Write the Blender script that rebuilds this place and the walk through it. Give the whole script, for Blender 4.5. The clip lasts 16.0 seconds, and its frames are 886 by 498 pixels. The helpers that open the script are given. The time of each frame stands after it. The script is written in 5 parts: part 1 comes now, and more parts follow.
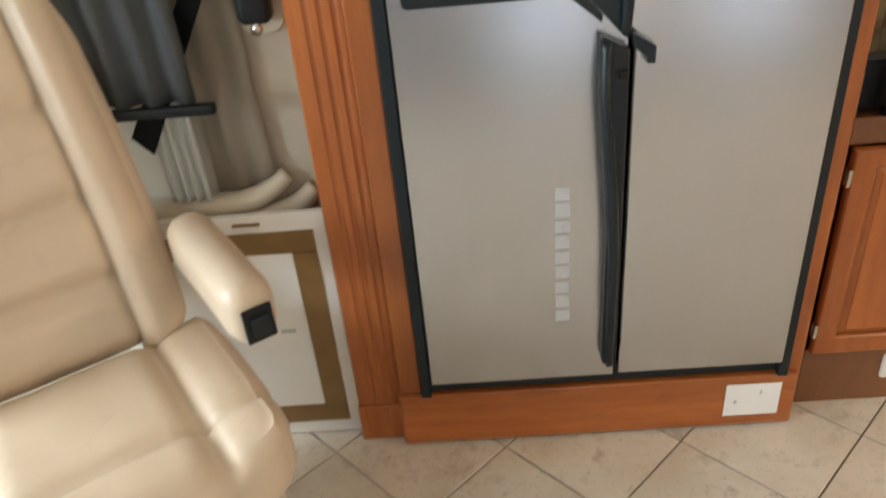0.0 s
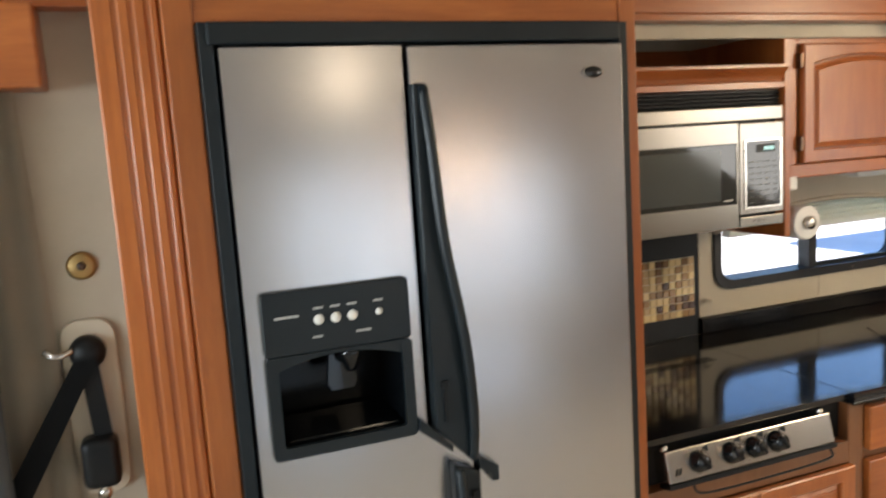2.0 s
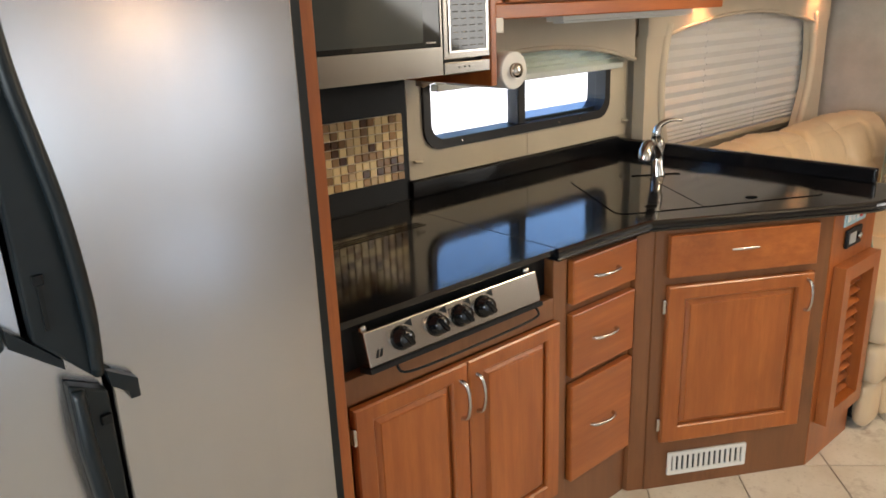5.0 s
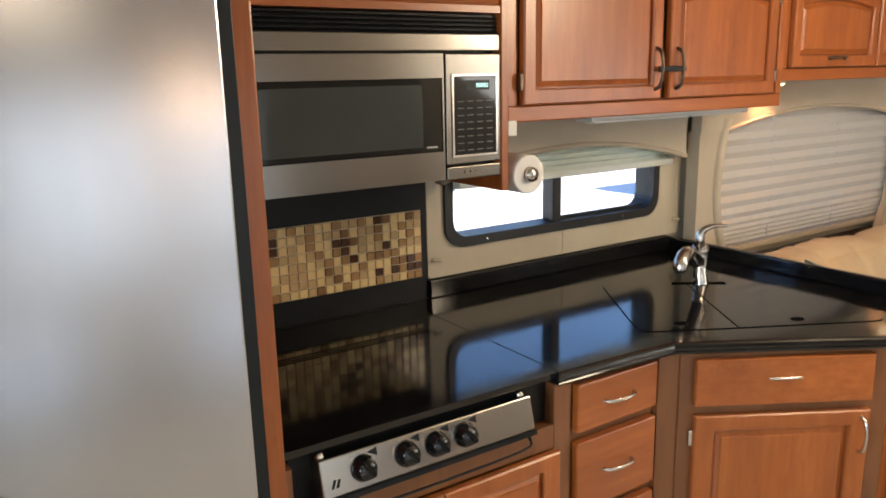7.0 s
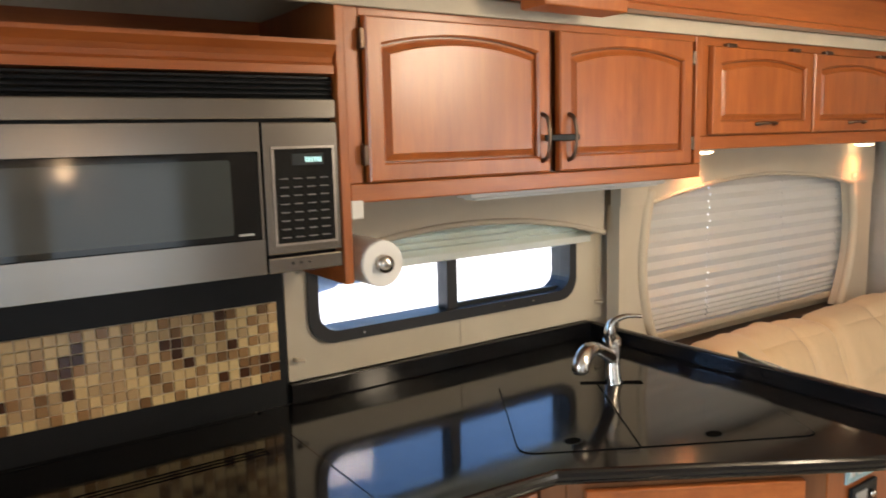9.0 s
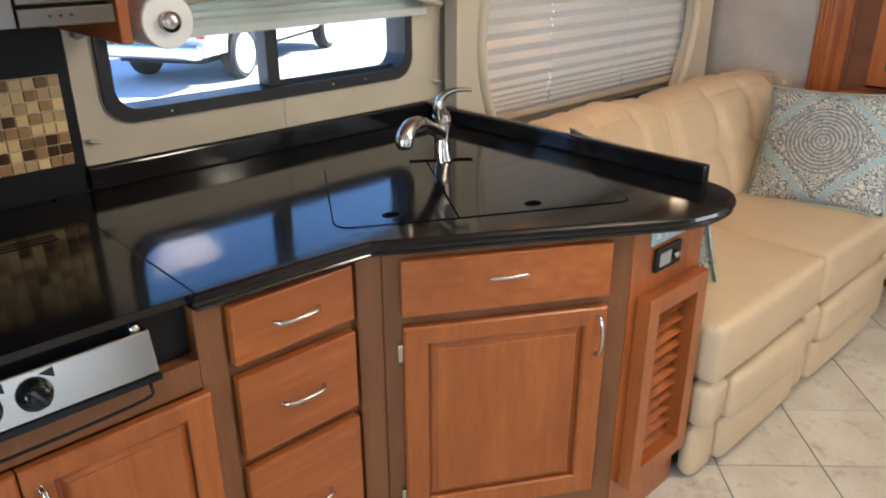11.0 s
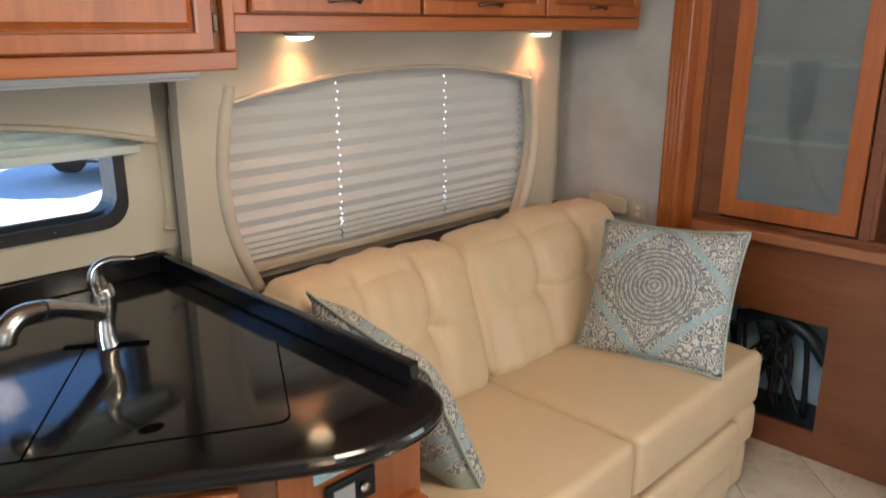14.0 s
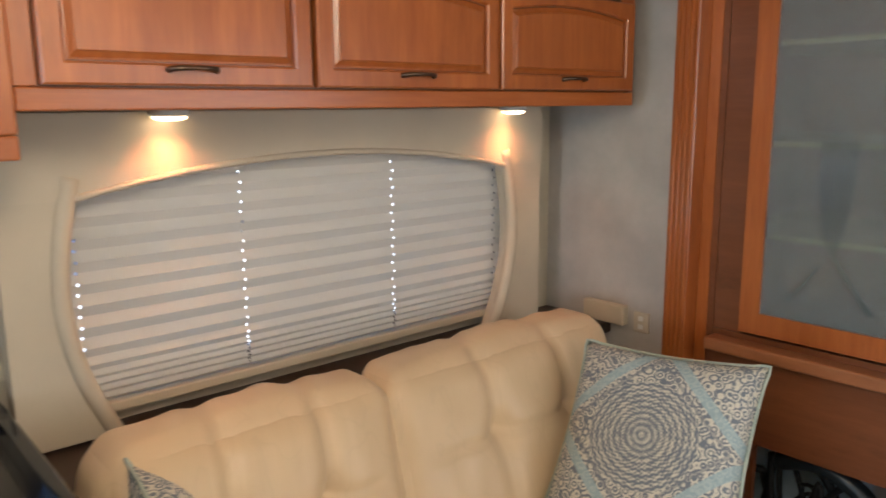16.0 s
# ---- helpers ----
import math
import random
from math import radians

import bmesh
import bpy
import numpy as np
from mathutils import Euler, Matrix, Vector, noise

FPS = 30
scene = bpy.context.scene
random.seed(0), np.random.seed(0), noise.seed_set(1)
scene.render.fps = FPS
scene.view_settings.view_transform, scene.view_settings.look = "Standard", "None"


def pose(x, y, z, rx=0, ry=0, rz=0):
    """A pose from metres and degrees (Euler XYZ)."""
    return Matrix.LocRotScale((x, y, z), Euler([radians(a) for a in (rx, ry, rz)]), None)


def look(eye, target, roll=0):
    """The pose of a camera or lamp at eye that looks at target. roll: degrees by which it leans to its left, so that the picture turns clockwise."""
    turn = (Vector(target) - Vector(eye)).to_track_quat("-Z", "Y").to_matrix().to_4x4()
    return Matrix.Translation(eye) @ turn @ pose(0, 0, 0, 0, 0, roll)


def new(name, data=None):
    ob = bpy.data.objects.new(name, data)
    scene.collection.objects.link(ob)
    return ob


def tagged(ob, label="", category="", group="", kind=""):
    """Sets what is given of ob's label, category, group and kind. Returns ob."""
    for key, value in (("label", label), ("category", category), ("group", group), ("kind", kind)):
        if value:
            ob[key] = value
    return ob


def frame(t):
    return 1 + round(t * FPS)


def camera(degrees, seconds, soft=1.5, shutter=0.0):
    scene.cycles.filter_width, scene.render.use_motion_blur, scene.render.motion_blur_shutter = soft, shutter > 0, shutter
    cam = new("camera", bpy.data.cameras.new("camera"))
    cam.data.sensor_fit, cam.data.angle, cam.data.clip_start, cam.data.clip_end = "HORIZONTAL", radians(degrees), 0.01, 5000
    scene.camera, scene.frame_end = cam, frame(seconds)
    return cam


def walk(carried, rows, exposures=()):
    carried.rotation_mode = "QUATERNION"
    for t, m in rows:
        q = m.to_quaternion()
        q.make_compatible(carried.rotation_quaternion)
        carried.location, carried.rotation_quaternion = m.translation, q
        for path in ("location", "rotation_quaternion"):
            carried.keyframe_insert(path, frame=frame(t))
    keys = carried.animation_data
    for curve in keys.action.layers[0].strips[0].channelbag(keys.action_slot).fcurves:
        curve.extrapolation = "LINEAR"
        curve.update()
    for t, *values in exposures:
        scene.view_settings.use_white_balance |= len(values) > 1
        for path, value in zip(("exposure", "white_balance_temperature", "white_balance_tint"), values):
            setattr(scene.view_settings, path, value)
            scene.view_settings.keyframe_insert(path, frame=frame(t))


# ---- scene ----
cam = camera(60.8, 16.0, soft=1.6, shutter=0.4)
PATH = [
    (0, (2.26, 0.579, 1.403), (2.173, 2.277, 0.35), -5.6),
    (0.5, (2.2, 0.673, 1.446), (2.334, 2.431, 0.504), -5.1),
    (1, (2.108, 0.661, 1.507), (2.452, 2.48, 0.751), -4.1),
    (1.5, (2.041, 0.605, 1.568), (2.556, 2.471, 1.065), -3.8),
    (2, (2.006, 0.556, 1.619), (2.713, 2.408, 1.351), -3.7),
    (2.5, (2.023, 0.578, 1.636), (2.948, 2.34, 1.446), -3.0),
    (3, (2.086, 0.641, 1.606), (3.169, 2.301, 1.343), -2.7),
    (3.5, (2.18, 0.711, 1.553), (3.315, 2.309, 1.155), -2.3),
    (4, (2.244, 0.763, 1.509), (3.413, 2.287, 0.954), -2.7),
    (4.2, (2.258, 0.78, 1.497), (3.449, 2.262, 0.876), -3.0),
    (6.3, (2.384, 0.75, 1.532), (3.677, 2.162, 0.955), -0.9),
    (6.5, (2.447, 0.738, 1.552), (3.675, 2.229, 1.033), -0.7),
    (7, (2.567, 0.739, 1.575), (3.632, 2.374, 1.133), -1.3),
    (7.5, (2.678, 0.797, 1.583), (3.66, 2.504, 1.231), -1.6),
    (8, (2.8, 0.844, 1.581), (3.746, 2.584, 1.306), -2.2),
    (8.5, (2.927, 0.843, 1.594), (3.932, 2.553, 1.329), -2.1),
    (9, (3.038, 0.843, 1.587), (4.145, 2.484, 1.302), -1.5),
    (9.5, (3.099, 0.829, 1.557), (4.283, 2.392, 1.164), -1.9),
    (10, (3.138, 0.838, 1.516), (4.369, 2.325, 0.995), -1.9),
    (10.2, (3.147, 0.826, 1.511), (4.381, 2.286, 0.922), -1.3),
    (12.3, (3.442, 0.834, 1.443), (4.798, 2.0, 0.549), -0.0),
    (12.5, (3.512, 0.836, 1.443), (4.885, 1.993, 0.561), -0.2),
    (13, (3.674, 0.821, 1.468), (5.059, 1.992, 0.624), -1.0),
    (13.5, (3.846, 0.768, 1.512), (5.234, 2.02, 0.798), -0.8),
    (14, (4.005, 0.727, 1.555), (5.375, 2.069, 0.987), 0.0),
    (14.5, (4.126, 0.779, 1.554), (5.469, 2.188, 1.096), -0.1),
    (15, (4.283, 0.852, 1.568), (5.578, 2.328, 1.188), -0.7),
    (15.5, (4.444, 0.88, 1.561), (5.696, 2.397, 1.201), -1.2),
    (16, (4.624, 0.868, 1.542), (5.918, 2.348, 1.17), -0.5),
]
walk(cam, [(t, look(eye, target, roll)) for t, eye, target, roll in PATH], [(0.0, 1.9, 7300, 12), (0.6, 2.15, 7300, 12), (1.3, 2.0, 7300, 12), (2.2, 1.65, 7200, 12), (7.0, 1.65, 7200, 12), (9.0, 1.75, 7050, 12), (10.2, 1.75, 6500, 11), (12.5, 1.65, 5900, 9), (13.2, 1.6, 5900, 9), (14.3, 1.58, 6400, 10), (16.0, 1.54, 6500, 11)])
# ---------- world, sun, windows' light ----------
world = bpy.data.worlds.new("sky")
scene.world = world
world.use_nodes = True
wn = world.node_tree.nodes
sky = wn.new("ShaderNodeTexSky")
sky.sky_type, sky.sun_disc = "NISHITA", False
sky.sun_elevation, sky.sun_rotation = radians(41), radians(111.8)
world.node_tree.links.new(sky.outputs[0], wn["Background"].inputs[0])
sky.dust_density, sky.ozone_density = 0.0, 9.0
wn["Background"].inputs[1].default_value = 0.15


def lamp(name, kind, m, energy, color, size=0.1, size_y=None, spot=None):
    data = bpy.data.lights.new(name, kind)
    data.energy, data.color = energy, color
    if kind == "AREA":
        data.shape, data.size, data.size_y = "RECTANGLE", size, size_y or size
    elif kind == "SUN":
        data.angle = size
    else:
        data.shadow_soft_size = size
    if spot:
        data.spot_size, data.spot_blend = spot
    ob = new(name, data)
    ob.matrix_world = m
    return ob


lamp("sun", "SUN", look((0, 0, 0), (-0.70, 0.28, -0.66)), 5.0, (1, 0.95, 0.87), radians(0.6))
# daylight through the windscreen and the shaded windows across the aisle
lamp("windscreen_daylight", "AREA", look((-0.62, 0.7, 1.45), (2.0, 0.9, 1.0)), 34, (0.72, 0.87, 1.0), 2.2, 0.9)
for lx in (3.02, 3.88):
    lamp("aisle_window_daylight", "AREA", look((lx, -0.76, 1.12), (lx, 1.0, 1.0)), 0.8, (0.56, 0.77, 1.0), 0.68, 0.78)
# the low glazing beside the entry steps
for lx in (2.70, 3.75):
    lamp("low_glazing_daylight", "AREA", look((lx, -0.76, 0.33), (lx, 1.0, 0.4)), 0.22, (0.46, 0.70, 1.0), 0.42, 0.44)
# unseen aft window: lamp added and aimed down to brighten floor and sofa
lamp("aisle_window_daylight", "AREA", look((6.5, -0.76, 1.35), (5.9, 1.4, 0.3)), 9.0, (0.93, 0.97, 1.0), 1.6, 0.8)
WARM = (1.0, 0.66, 0.38)
CEILW = (1.0, 0.85, 0.65)
# warm lamps: the steel doors throw back the first, the microwave glass the wall lamp
# the ceiling lamp at x 5.60 is an unseen fill, added for brightness
for lx, ly, watts in ((2.86, -0.12, 0.9), (4.75, 1.05, 12.0), (5.60, -0.25, 4.5)):
    lamp("unseen_ceiling_lamp", "POINT", pose(lx, ly, 1.95), watts, CEILW, 0.17 if watts > 9 else 0.1)
lamp("wall_lamp_bulb", "POINT", pose(3.62, -0.66, 1.47), 0.6, WARM, 0.04)

# ---------- materials ----------
class Nodes:
    """A node material with short calls."""

    def __init__(self, name):
        self.m = bpy.data.materials.new(name)
        self.m.use_nodes = True
        self.t = self.m.node_tree
        self.b = self.t.nodes["Principled BSDF"]

    def add(self, kind, ins=None, operation=None, data_type=None):
        n = self.t.nodes.new("ShaderNode" + kind)
        if operation:
            n.operation = operation
        if data_type:
            n.data_type = data_type
        for k, v in (ins or {}).items():
            self.put(n.inputs[k], v)
        return n

    def put(self, socket, v):
        if hasattr(v, "is_output"):
            self.t.links.new(v, socket)
        elif isinstance(v, (tuple, list)) and len(v) == 3 and socket.type == "RGBA":
            socket.default_value = (*v, 1)
        else:
            socket.default_value = v

    def set(self, **ins):
        for k, v in ins.items():
            self.put(self.b.inputs[k.replace("_", " ")], v)
        return self

    def math(self, op, a, b=0.0, c=0.0):
        return self.add("Math", {0: a, 1: b, 2: c}, operation=op).outputs[0]

    def mix(self, f, a, b):
        n = self.add("Mix", data_type="RGBA")
        self.put(n.inputs[0], f)
        self.put(n.inputs[6], a)
        self.put(n.inputs[7], b)
        return n.outputs[2]

    def noise(self, vec, scale, detail=4.0, rough=0.55):
        return self.add("TexNoise", {"Vector": vec, "Scale": scale, "Detail": detail, "Roughness": rough}).outputs[0]

    def ramp(self, f, lo, hi):
        return self.add("MapRange", {0: f, 1: lo, 2: hi}).outputs[0]

    def place(self, scale=(1, 1, 1), rot=(0, 0, 0), shift=0.0, local=False):
        src = self.add("TexCoord").outputs["Object"] if local else self.add("NewGeometry").outputs["Position"]
        if shift:
            rnd = self.add("ObjectInfo").outputs["Random"]
            off = self.add("VectorMath", {0: (shift, shift * 0.7, shift * 1.3)}, operation="SCALE")
            self.put(off.inputs["Scale"], rnd)
            src = self.add("VectorMath", {0: src, 1: off.outputs[0]}, operation="ADD").outputs[0]
        return self.add("Mapping", {"Vector": src, "Scale": scale, "Rotation": rot}).outputs[0]

    def bump(self, h, strength, dist=0.002):
        n = self.add("Bump", {"Height": h, "Strength": strength, "Distance": dist})
        self.put(self.b.inputs["Normal"], n.outputs[0])
        return self


def plain(name, c, rough=0.5, metal=0.0, vary=0.12, scale=6.0, bump=0.05, fine=120.0, coat=0.0, spec=0.5):
    """A surface with soft stains at one scale and fine grain at another."""
    n = Nodes(name)
    p = n.place(shift=3.0)
    a = n.ramp(n.noise(p, scale), 0.3, 0.75)
    g = n.noise(p, fine, 2.0)
    dark = tuple(v * (1 - vary) for v in c)
    col = n.mix(a, dark, tuple(min(1, v * (1 + vary * 0.4)) for v in c))
    n.set(Base_Color=n.mix(n.math("MULTIPLY", g, vary * 0.5), col, dark), Metallic=metal, Coat_Weight=coat)
    n.set(Roughness=n.math("ADD", n.math("MULTIPLY", a, 0.08), max(0.02, rough - 0.04)), Specular_IOR_Level=spec)
    return n.bump(g, bump, 0.001).m


def wood(name, c1, c2, axis="z", rough=0.32, dark=0.62):
    """Stained maple: glued boards, long grain, blotchy figure, satin lacquer."""
    n = Nodes(name)
    s = {"z": (9, 9, 0.8), "x": (0.8, 9, 9), "y": (9, 0.8, 9)}[axis]
    p = n.place(scale=s, shift=5.0)
    q = n.place(scale=tuple(max(0.6, v * 0.30) for v in s), shift=5.0)
    grain = n.noise(p, 5.0, 7.0, 0.65)
    fine = n.noise(p, 26.0, 3.0, 0.6)
    cloud = n.ramp(n.noise(q, 1.9, 4.0, 0.62), 0.34, 0.70)
    knot = n.ramp(n.noise(n.place(scale=tuple(max(0.5, v * 0.16) for v in s), shift=9.0), 5.5, 5.0, 0.7), 0.60, 0.74)
    sep = n.add("SeparateXYZ", {0: n.place(shift=2.0)})
    across = sep.outputs[{"z": 0, "x": 2, "y": 2}[axis]]
    strip = n.math("FRACT", n.math("MULTIPLY", n.math("FLOOR", n.math("MULTIPLY", across, 12.5)), 0.618))
    col = n.mix(n.ramp(grain, 0.2, 0.8), c1, c2)
    col = n.mix(n.math("MULTIPLY", cloud, 0.6), col, tuple(v * dark for v in c1))
    col = n.mix(n.math("MULTIPLY", strip, 0.22), col, tuple(v * 0.62 for v in c1))
    col = n.mix(n.math("MULTIPLY", knot, 0.45), col, tuple(v * 0.42 for v in c1))
    col = n.mix(n.math("MULTIPLY", n.ramp(fine, 0.45, 0.75), 0.16), col, tuple(v * 0.5 for v in c1))
    n.set(Base_Color=col, Roughness=n.math("ADD", n.math("MULTIPLY", grain, 0.15), rough - 0.07))
    n.set(Coat_Weight=0.25, Coat_Roughness=0.25)
    return n.bump(fine, 0.08, 0.001).m


def steel(name, c=(0.62, 0.61, 0.60), rough=0.3, axis="x"):
    """Brushed steel: drawn-out streaks, hand smears, a faint waviness of the sheet."""
    n = Nodes(name)
    s = {"x": (1.2, 8, 45), "z": (45, 8, 1.2)}[axis]
    brush = n.noise(n.place(scale=s), 2.0, 3.0)
    smear = n.noise(n.place(scale=(1, 1, 0.6)), 4.0, 4.0, 0.6)
    streak = n.ramp(brush, 0.3, 0.7)
    col = n.mix(n.math("MULTIPLY", streak, 0.2), c, tuple(v * 0.84 for v in c))
    n.set(Base_Color=col, Metallic=1.0)
    n.set(Roughness=n.math("ADD", n.math("MULTIPLY", smear, 0.16), n.math("MULTIPLY_ADD", streak, 0.015, rough - 0.10)))
    return n.m


def glass(name, c=(1, 1, 1), rough=0.0):
    n = Nodes(name)
    n.set(Base_Color=c, Roughness=rough, Transmission_Weight=1.0, IOR=1.45)
    return n.m


def glow(name, c, strength):
    n = Nodes(name)
    n.set(Base_Color=(0.8, 0.8, 0.8), Emission_Color=c, Emission_Strength=strength)
    return n.m


def floor_tile():
    n = Nodes("stone_look_floor_tile")
    p = n.place(shift=7.0)
    a = n.ramp(n.noise(p, 7.0, 6.0, 0.6), 0.34, 0.72)
    b = n.ramp(n.noise(p, 14.0, 7.0, 0.7), 0.52, 0.72)
    c = n.ramp(n.noise(p, 90.0, 2.0), 0.62, 0.72)
    rnd = n.add("ObjectInfo").outputs["Random"]
    col = n.mix(a, (0.58, 0.51, 0.41), (0.75, 0.70, 0.61))
    col = n.mix(n.math("MULTIPLY", b, 0.75), col, (0.33, 0.24, 0.17))
    col = n.mix(n.math("MULTIPLY", c, 0.25), col, (0.20, 0.14, 0.10))
    col = n.mix(n.math("MULTIPLY", rnd, 0.16), col, (0.28, 0.22, 0.16))
    n.set(Base_Color=col, Roughness=n.math("MULTIPLY_ADD", b, 0.15, 0.33))
    return n.bump(b, 0.12, 0.001).m


def wallcover(name, c, blotch=0.25):
    n = Nodes(name)
    p = n.place()
    a = n.ramp(n.noise(p, 5.0, 5.0, 0.6), 0.35, 0.7)
    b = n.noise(p, 60.0, 3.0)
    col = n.mix(a, tuple(v * (1 - blotch) for v in c), c)
    col = n.mix(n.math("MULTIPLY", n.ramp(b, 0.4, 0.7), 0.25), col, tuple(v * 0.86 for v in c))
    n.set(Base_Color=col, Roughness=0.75)
    return n.bump(b, 0.25, 0.001).m


def mosaic_tile():
    n = Nodes("glass_mosaic_tile")
    rnd = n.add("ObjectInfo").outputs["Random"]
    r = n.add("ValToRGB")
    r.color_ramp.interpolation = "CONSTANT"
    stops = ((0.0, (0.86, 0.66, 0.33)), (0.42, (0.40, 0.23, 0.10)), (0.62, (0.60, 0.42, 0.22)), (0.82, (0.24, 0.13, 0.055)), (0.92, (0.06, 0.017, 0.007)))
    e = r.color_ramp.elements
    for i, (pos, c) in enumerate(stops):
        el = e[i] if i < 2 else e.new(pos)
        el.position, el.color = pos, (*c, 1)
    n.put(r.inputs[0], rnd)
    s = n.noise(n.place(scale=(5, 1, 0.6), shift=3.0), 30.0, 3.0)
    n.set(Base_Color=n.mix(n.math("MULTIPLY", s, 0.16), r.outputs[0], (0.3, 0.18, 0.08)), Roughness=0.20, Coat_Weight=0.1)
    return n.m


def mandala():
    """Printed cushion cloth: rings and petals on cream, pale blue bands across the corners."""
    n = Nodes("mandala_print_cloth")
    sep = n.add("SeparateXYZ", {0: n.add("TexCoord").outputs["Object"]})
    x, y = sep.outputs[0], sep.outputs[1]
    r = n.math("SQRT", n.math("ADD", n.math("MULTIPLY", x, x), n.math("MULTIPLY", y, y)))
    ang = n.math("ARCTAN2", y, x)
    rings = n.math("SINE", n.math("MULTIPLY", r, 430.0))
    petal = n.math("SINE", n.math("MULTIPLY", ang, 34.0))
    lace = n.math("MULTIPLY", n.math("SINE", n.math("MULTIPLY", r, 640.0)), petal)
    tex = n.noise(n.place(local=True), 75.0, 3.0, 0.7)
    curl = n.add("TexVoronoi", {"Vector": n.place(local=True), "Scale": 48.0}).outputs["Distance"]
    inside = n.math("LESS_THAN", r, 0.135)
    ink = n.math("ADD", n.math("MULTIPLY", n.math("ADD", n.math("MULTIPLY", rings, 0.7), lace), 0.5), n.math("MULTIPLY", n.math("SUBTRACT", tex, 0.5), 2.2))
    ink_out = n.math("ADD", n.math("SINE", n.math("MULTIPLY", curl, 17.0)), n.math("MULTIPLY", n.math("SUBTRACT", tex, 0.5), 2.5))
    ink_in = n.ramp(ink, -0.2, 0.55)
    swap = n.add("Mix", {0: inside, 2: n.ramp(ink_out, -0.5, 0.5), 3: ink_in})
    cloth = n.mix(swap.outputs[0], (0.15, 0.175, 0.21), (0.56, 0.53, 0.45))
    d = n.math("ADD", n.math("ABSOLUTE", x), n.math("ABSOLUTE", y))
    band = n.math("MULTIPLY", n.math("GREATER_THAN", d, 0.225), n.math("LESS_THAN", d, 0.262))
    line = n.math("LESS_THAN", n.math("ABSOLUTE", n.math("SUBTRACT", d, 0.2)), 0.006)
    blue = n.mix(tex, (0.20, 0.31, 0.36), (0.42, 0.52, 0.54))
    cloth = n.mix(n.math("MULTIPLY", band, 0.85), cloth, blue)
    cloth = n.mix(n.math("MULTIPLY", line, 0.6), cloth, (0.16, 0.18, 0.21))
    n.set(Base_Color=cloth, Roughness=0.85)
    weave = n.noise(n.place(local=True), 400.0, 2.0)
    return n.bump(weave, 0.2, 0.001).m


WOOD = wood("stained_maple", (0.33, 0.080, 0.017), (0.55, 0.172, 0.040))
WOODX = wood("stained_maple_long_grain", (0.33, 0.080, 0.017), (0.55, 0.172, 0.040), "x")
# darker maple: glaze and shade of grooves and gaps in one colour; corbel carving too
WOODD = wood("darkened_stained_maple", (0.16, 0.045, 0.014), (0.22, 0.07, 0.024))
WOODK = wood("cabinet_wrap_wood", (0.20, 0.072, 0.026), (0.28, 0.112, 0.043))
# the hutch's stained wood, darkened: the shade it stands in is in the colour
WOODH = wood("shaded_hutch_wood", (0.17, 0.052, 0.019), (0.25, 0.085, 0.033), "y")
STEEL = steel("brushed_steel_door", (0.55, 0.55, 0.57), 0.24, "z")
STEELH = steel("hob_panel_steel", (0.50, 0.47, 0.43), 0.25, "x")
STEELX = steel("brushed_steel_trim", (0.27, 0.25, 0.225), 0.235, "x")
NICKEL = plain("satin_nickel", (0.62, 0.59, 0.55), 0.22, 1.0, 0.08, 20, 0.02)
BRONZE = plain("aged_bronze", (0.16, 0.11, 0.08), 0.35, 1.0, 0.3, 40, 0.05)
BLACKP = plain("black_plastic", (0.009, 0.010, 0.011), 0.40, 0, 0.3, 15, 0.0, 30, 0.0, 0.25)
GREYP = plain("charcoal_plastic", (0.008, 0.013, 0.016), 0.40, 0, 0.2, 12, 0.0, 30, 0.0, 0.35)
BLACKG = plain("black_gloss", (0.006, 0.007, 0.008), 0.06, 0, 0.2, 8, 0.0)
COUNTER = plain("black_solid_surface", (0.008, 0.008, 0.009), 0.10, 0, 0.35, 5, 0.0, 60, 0.0)
CREAMP = plain("cream_moulded_plastic", (0.60, 0.53, 0.41), 0.45, 0, 0.08, 5, 0.05)
WHITEP = plain("white_plastic", (0.75, 0.73, 0.68), 0.4, 0, 0.06)
PAPER = plain("white_paper", (0.82, 0.81, 0.78), 0.8, 0, 0.05, 9, 0.15, 80)


def leather(name, c, rough=0.4):
    """Cream leather: pores, soft wrinkles, faint handling marks."""
    n = Nodes(name)
    p = n.place(shift=3.0)
    stain = n.ramp(n.noise(p, 3.5, 5.0), 0.35, 0.75)
    wr = n.noise(n.place(scale=(1, 1, 0.35), shift=3.0), 8.0, 2.0, 0.45)
    crease = n.math("ABSOLUTE", n.math("SUBTRACT", wr, 0.5))
    pores = n.noise(p, 420.0, 2.0)
    col = n.mix(n.math("MULTIPLY", stain, 0.5), c, tuple(v * k for v, k in zip(c, (0.90, 0.87, 0.82))))
    # wrinkle lines darkened: the shade inside the creases is put into the colour
    col = n.mix(n.math("MULTIPLY", n.ramp(crease, 0.012, 0.0), 0.15), col, tuple(v * 0.7 for v in c))
    n.set(Base_Color=col, Roughness=n.math("MULTIPLY_ADD", stain, 0.12, rough - 0.05))
    h = n.math("MULTIPLY_ADD", pores, 0.10, n.math("MINIMUM", n.math("MULTIPLY", crease, 6.0), 1.0))
    return n.bump(h, 0.16, 0.002).m


LEATHER = leather("cream_leather", (0.62, 0.475, 0.31))
LEATHER2 = leather("pale_cream_leather", (0.64, 0.51, 0.375), 0.40)
PADDED = plain("cream_padded_vinyl", (0.56, 0.485, 0.375), 0.6, 0, 0.10, 4, 0.2, 300)
WALL = wallcover("cream_wallcovering", (0.54, 0.485, 0.38), 0.14)
GREYWALL = wallcover("grey_mottled_wallcovering", (0.50, 0.475, 0.44), 0.22)
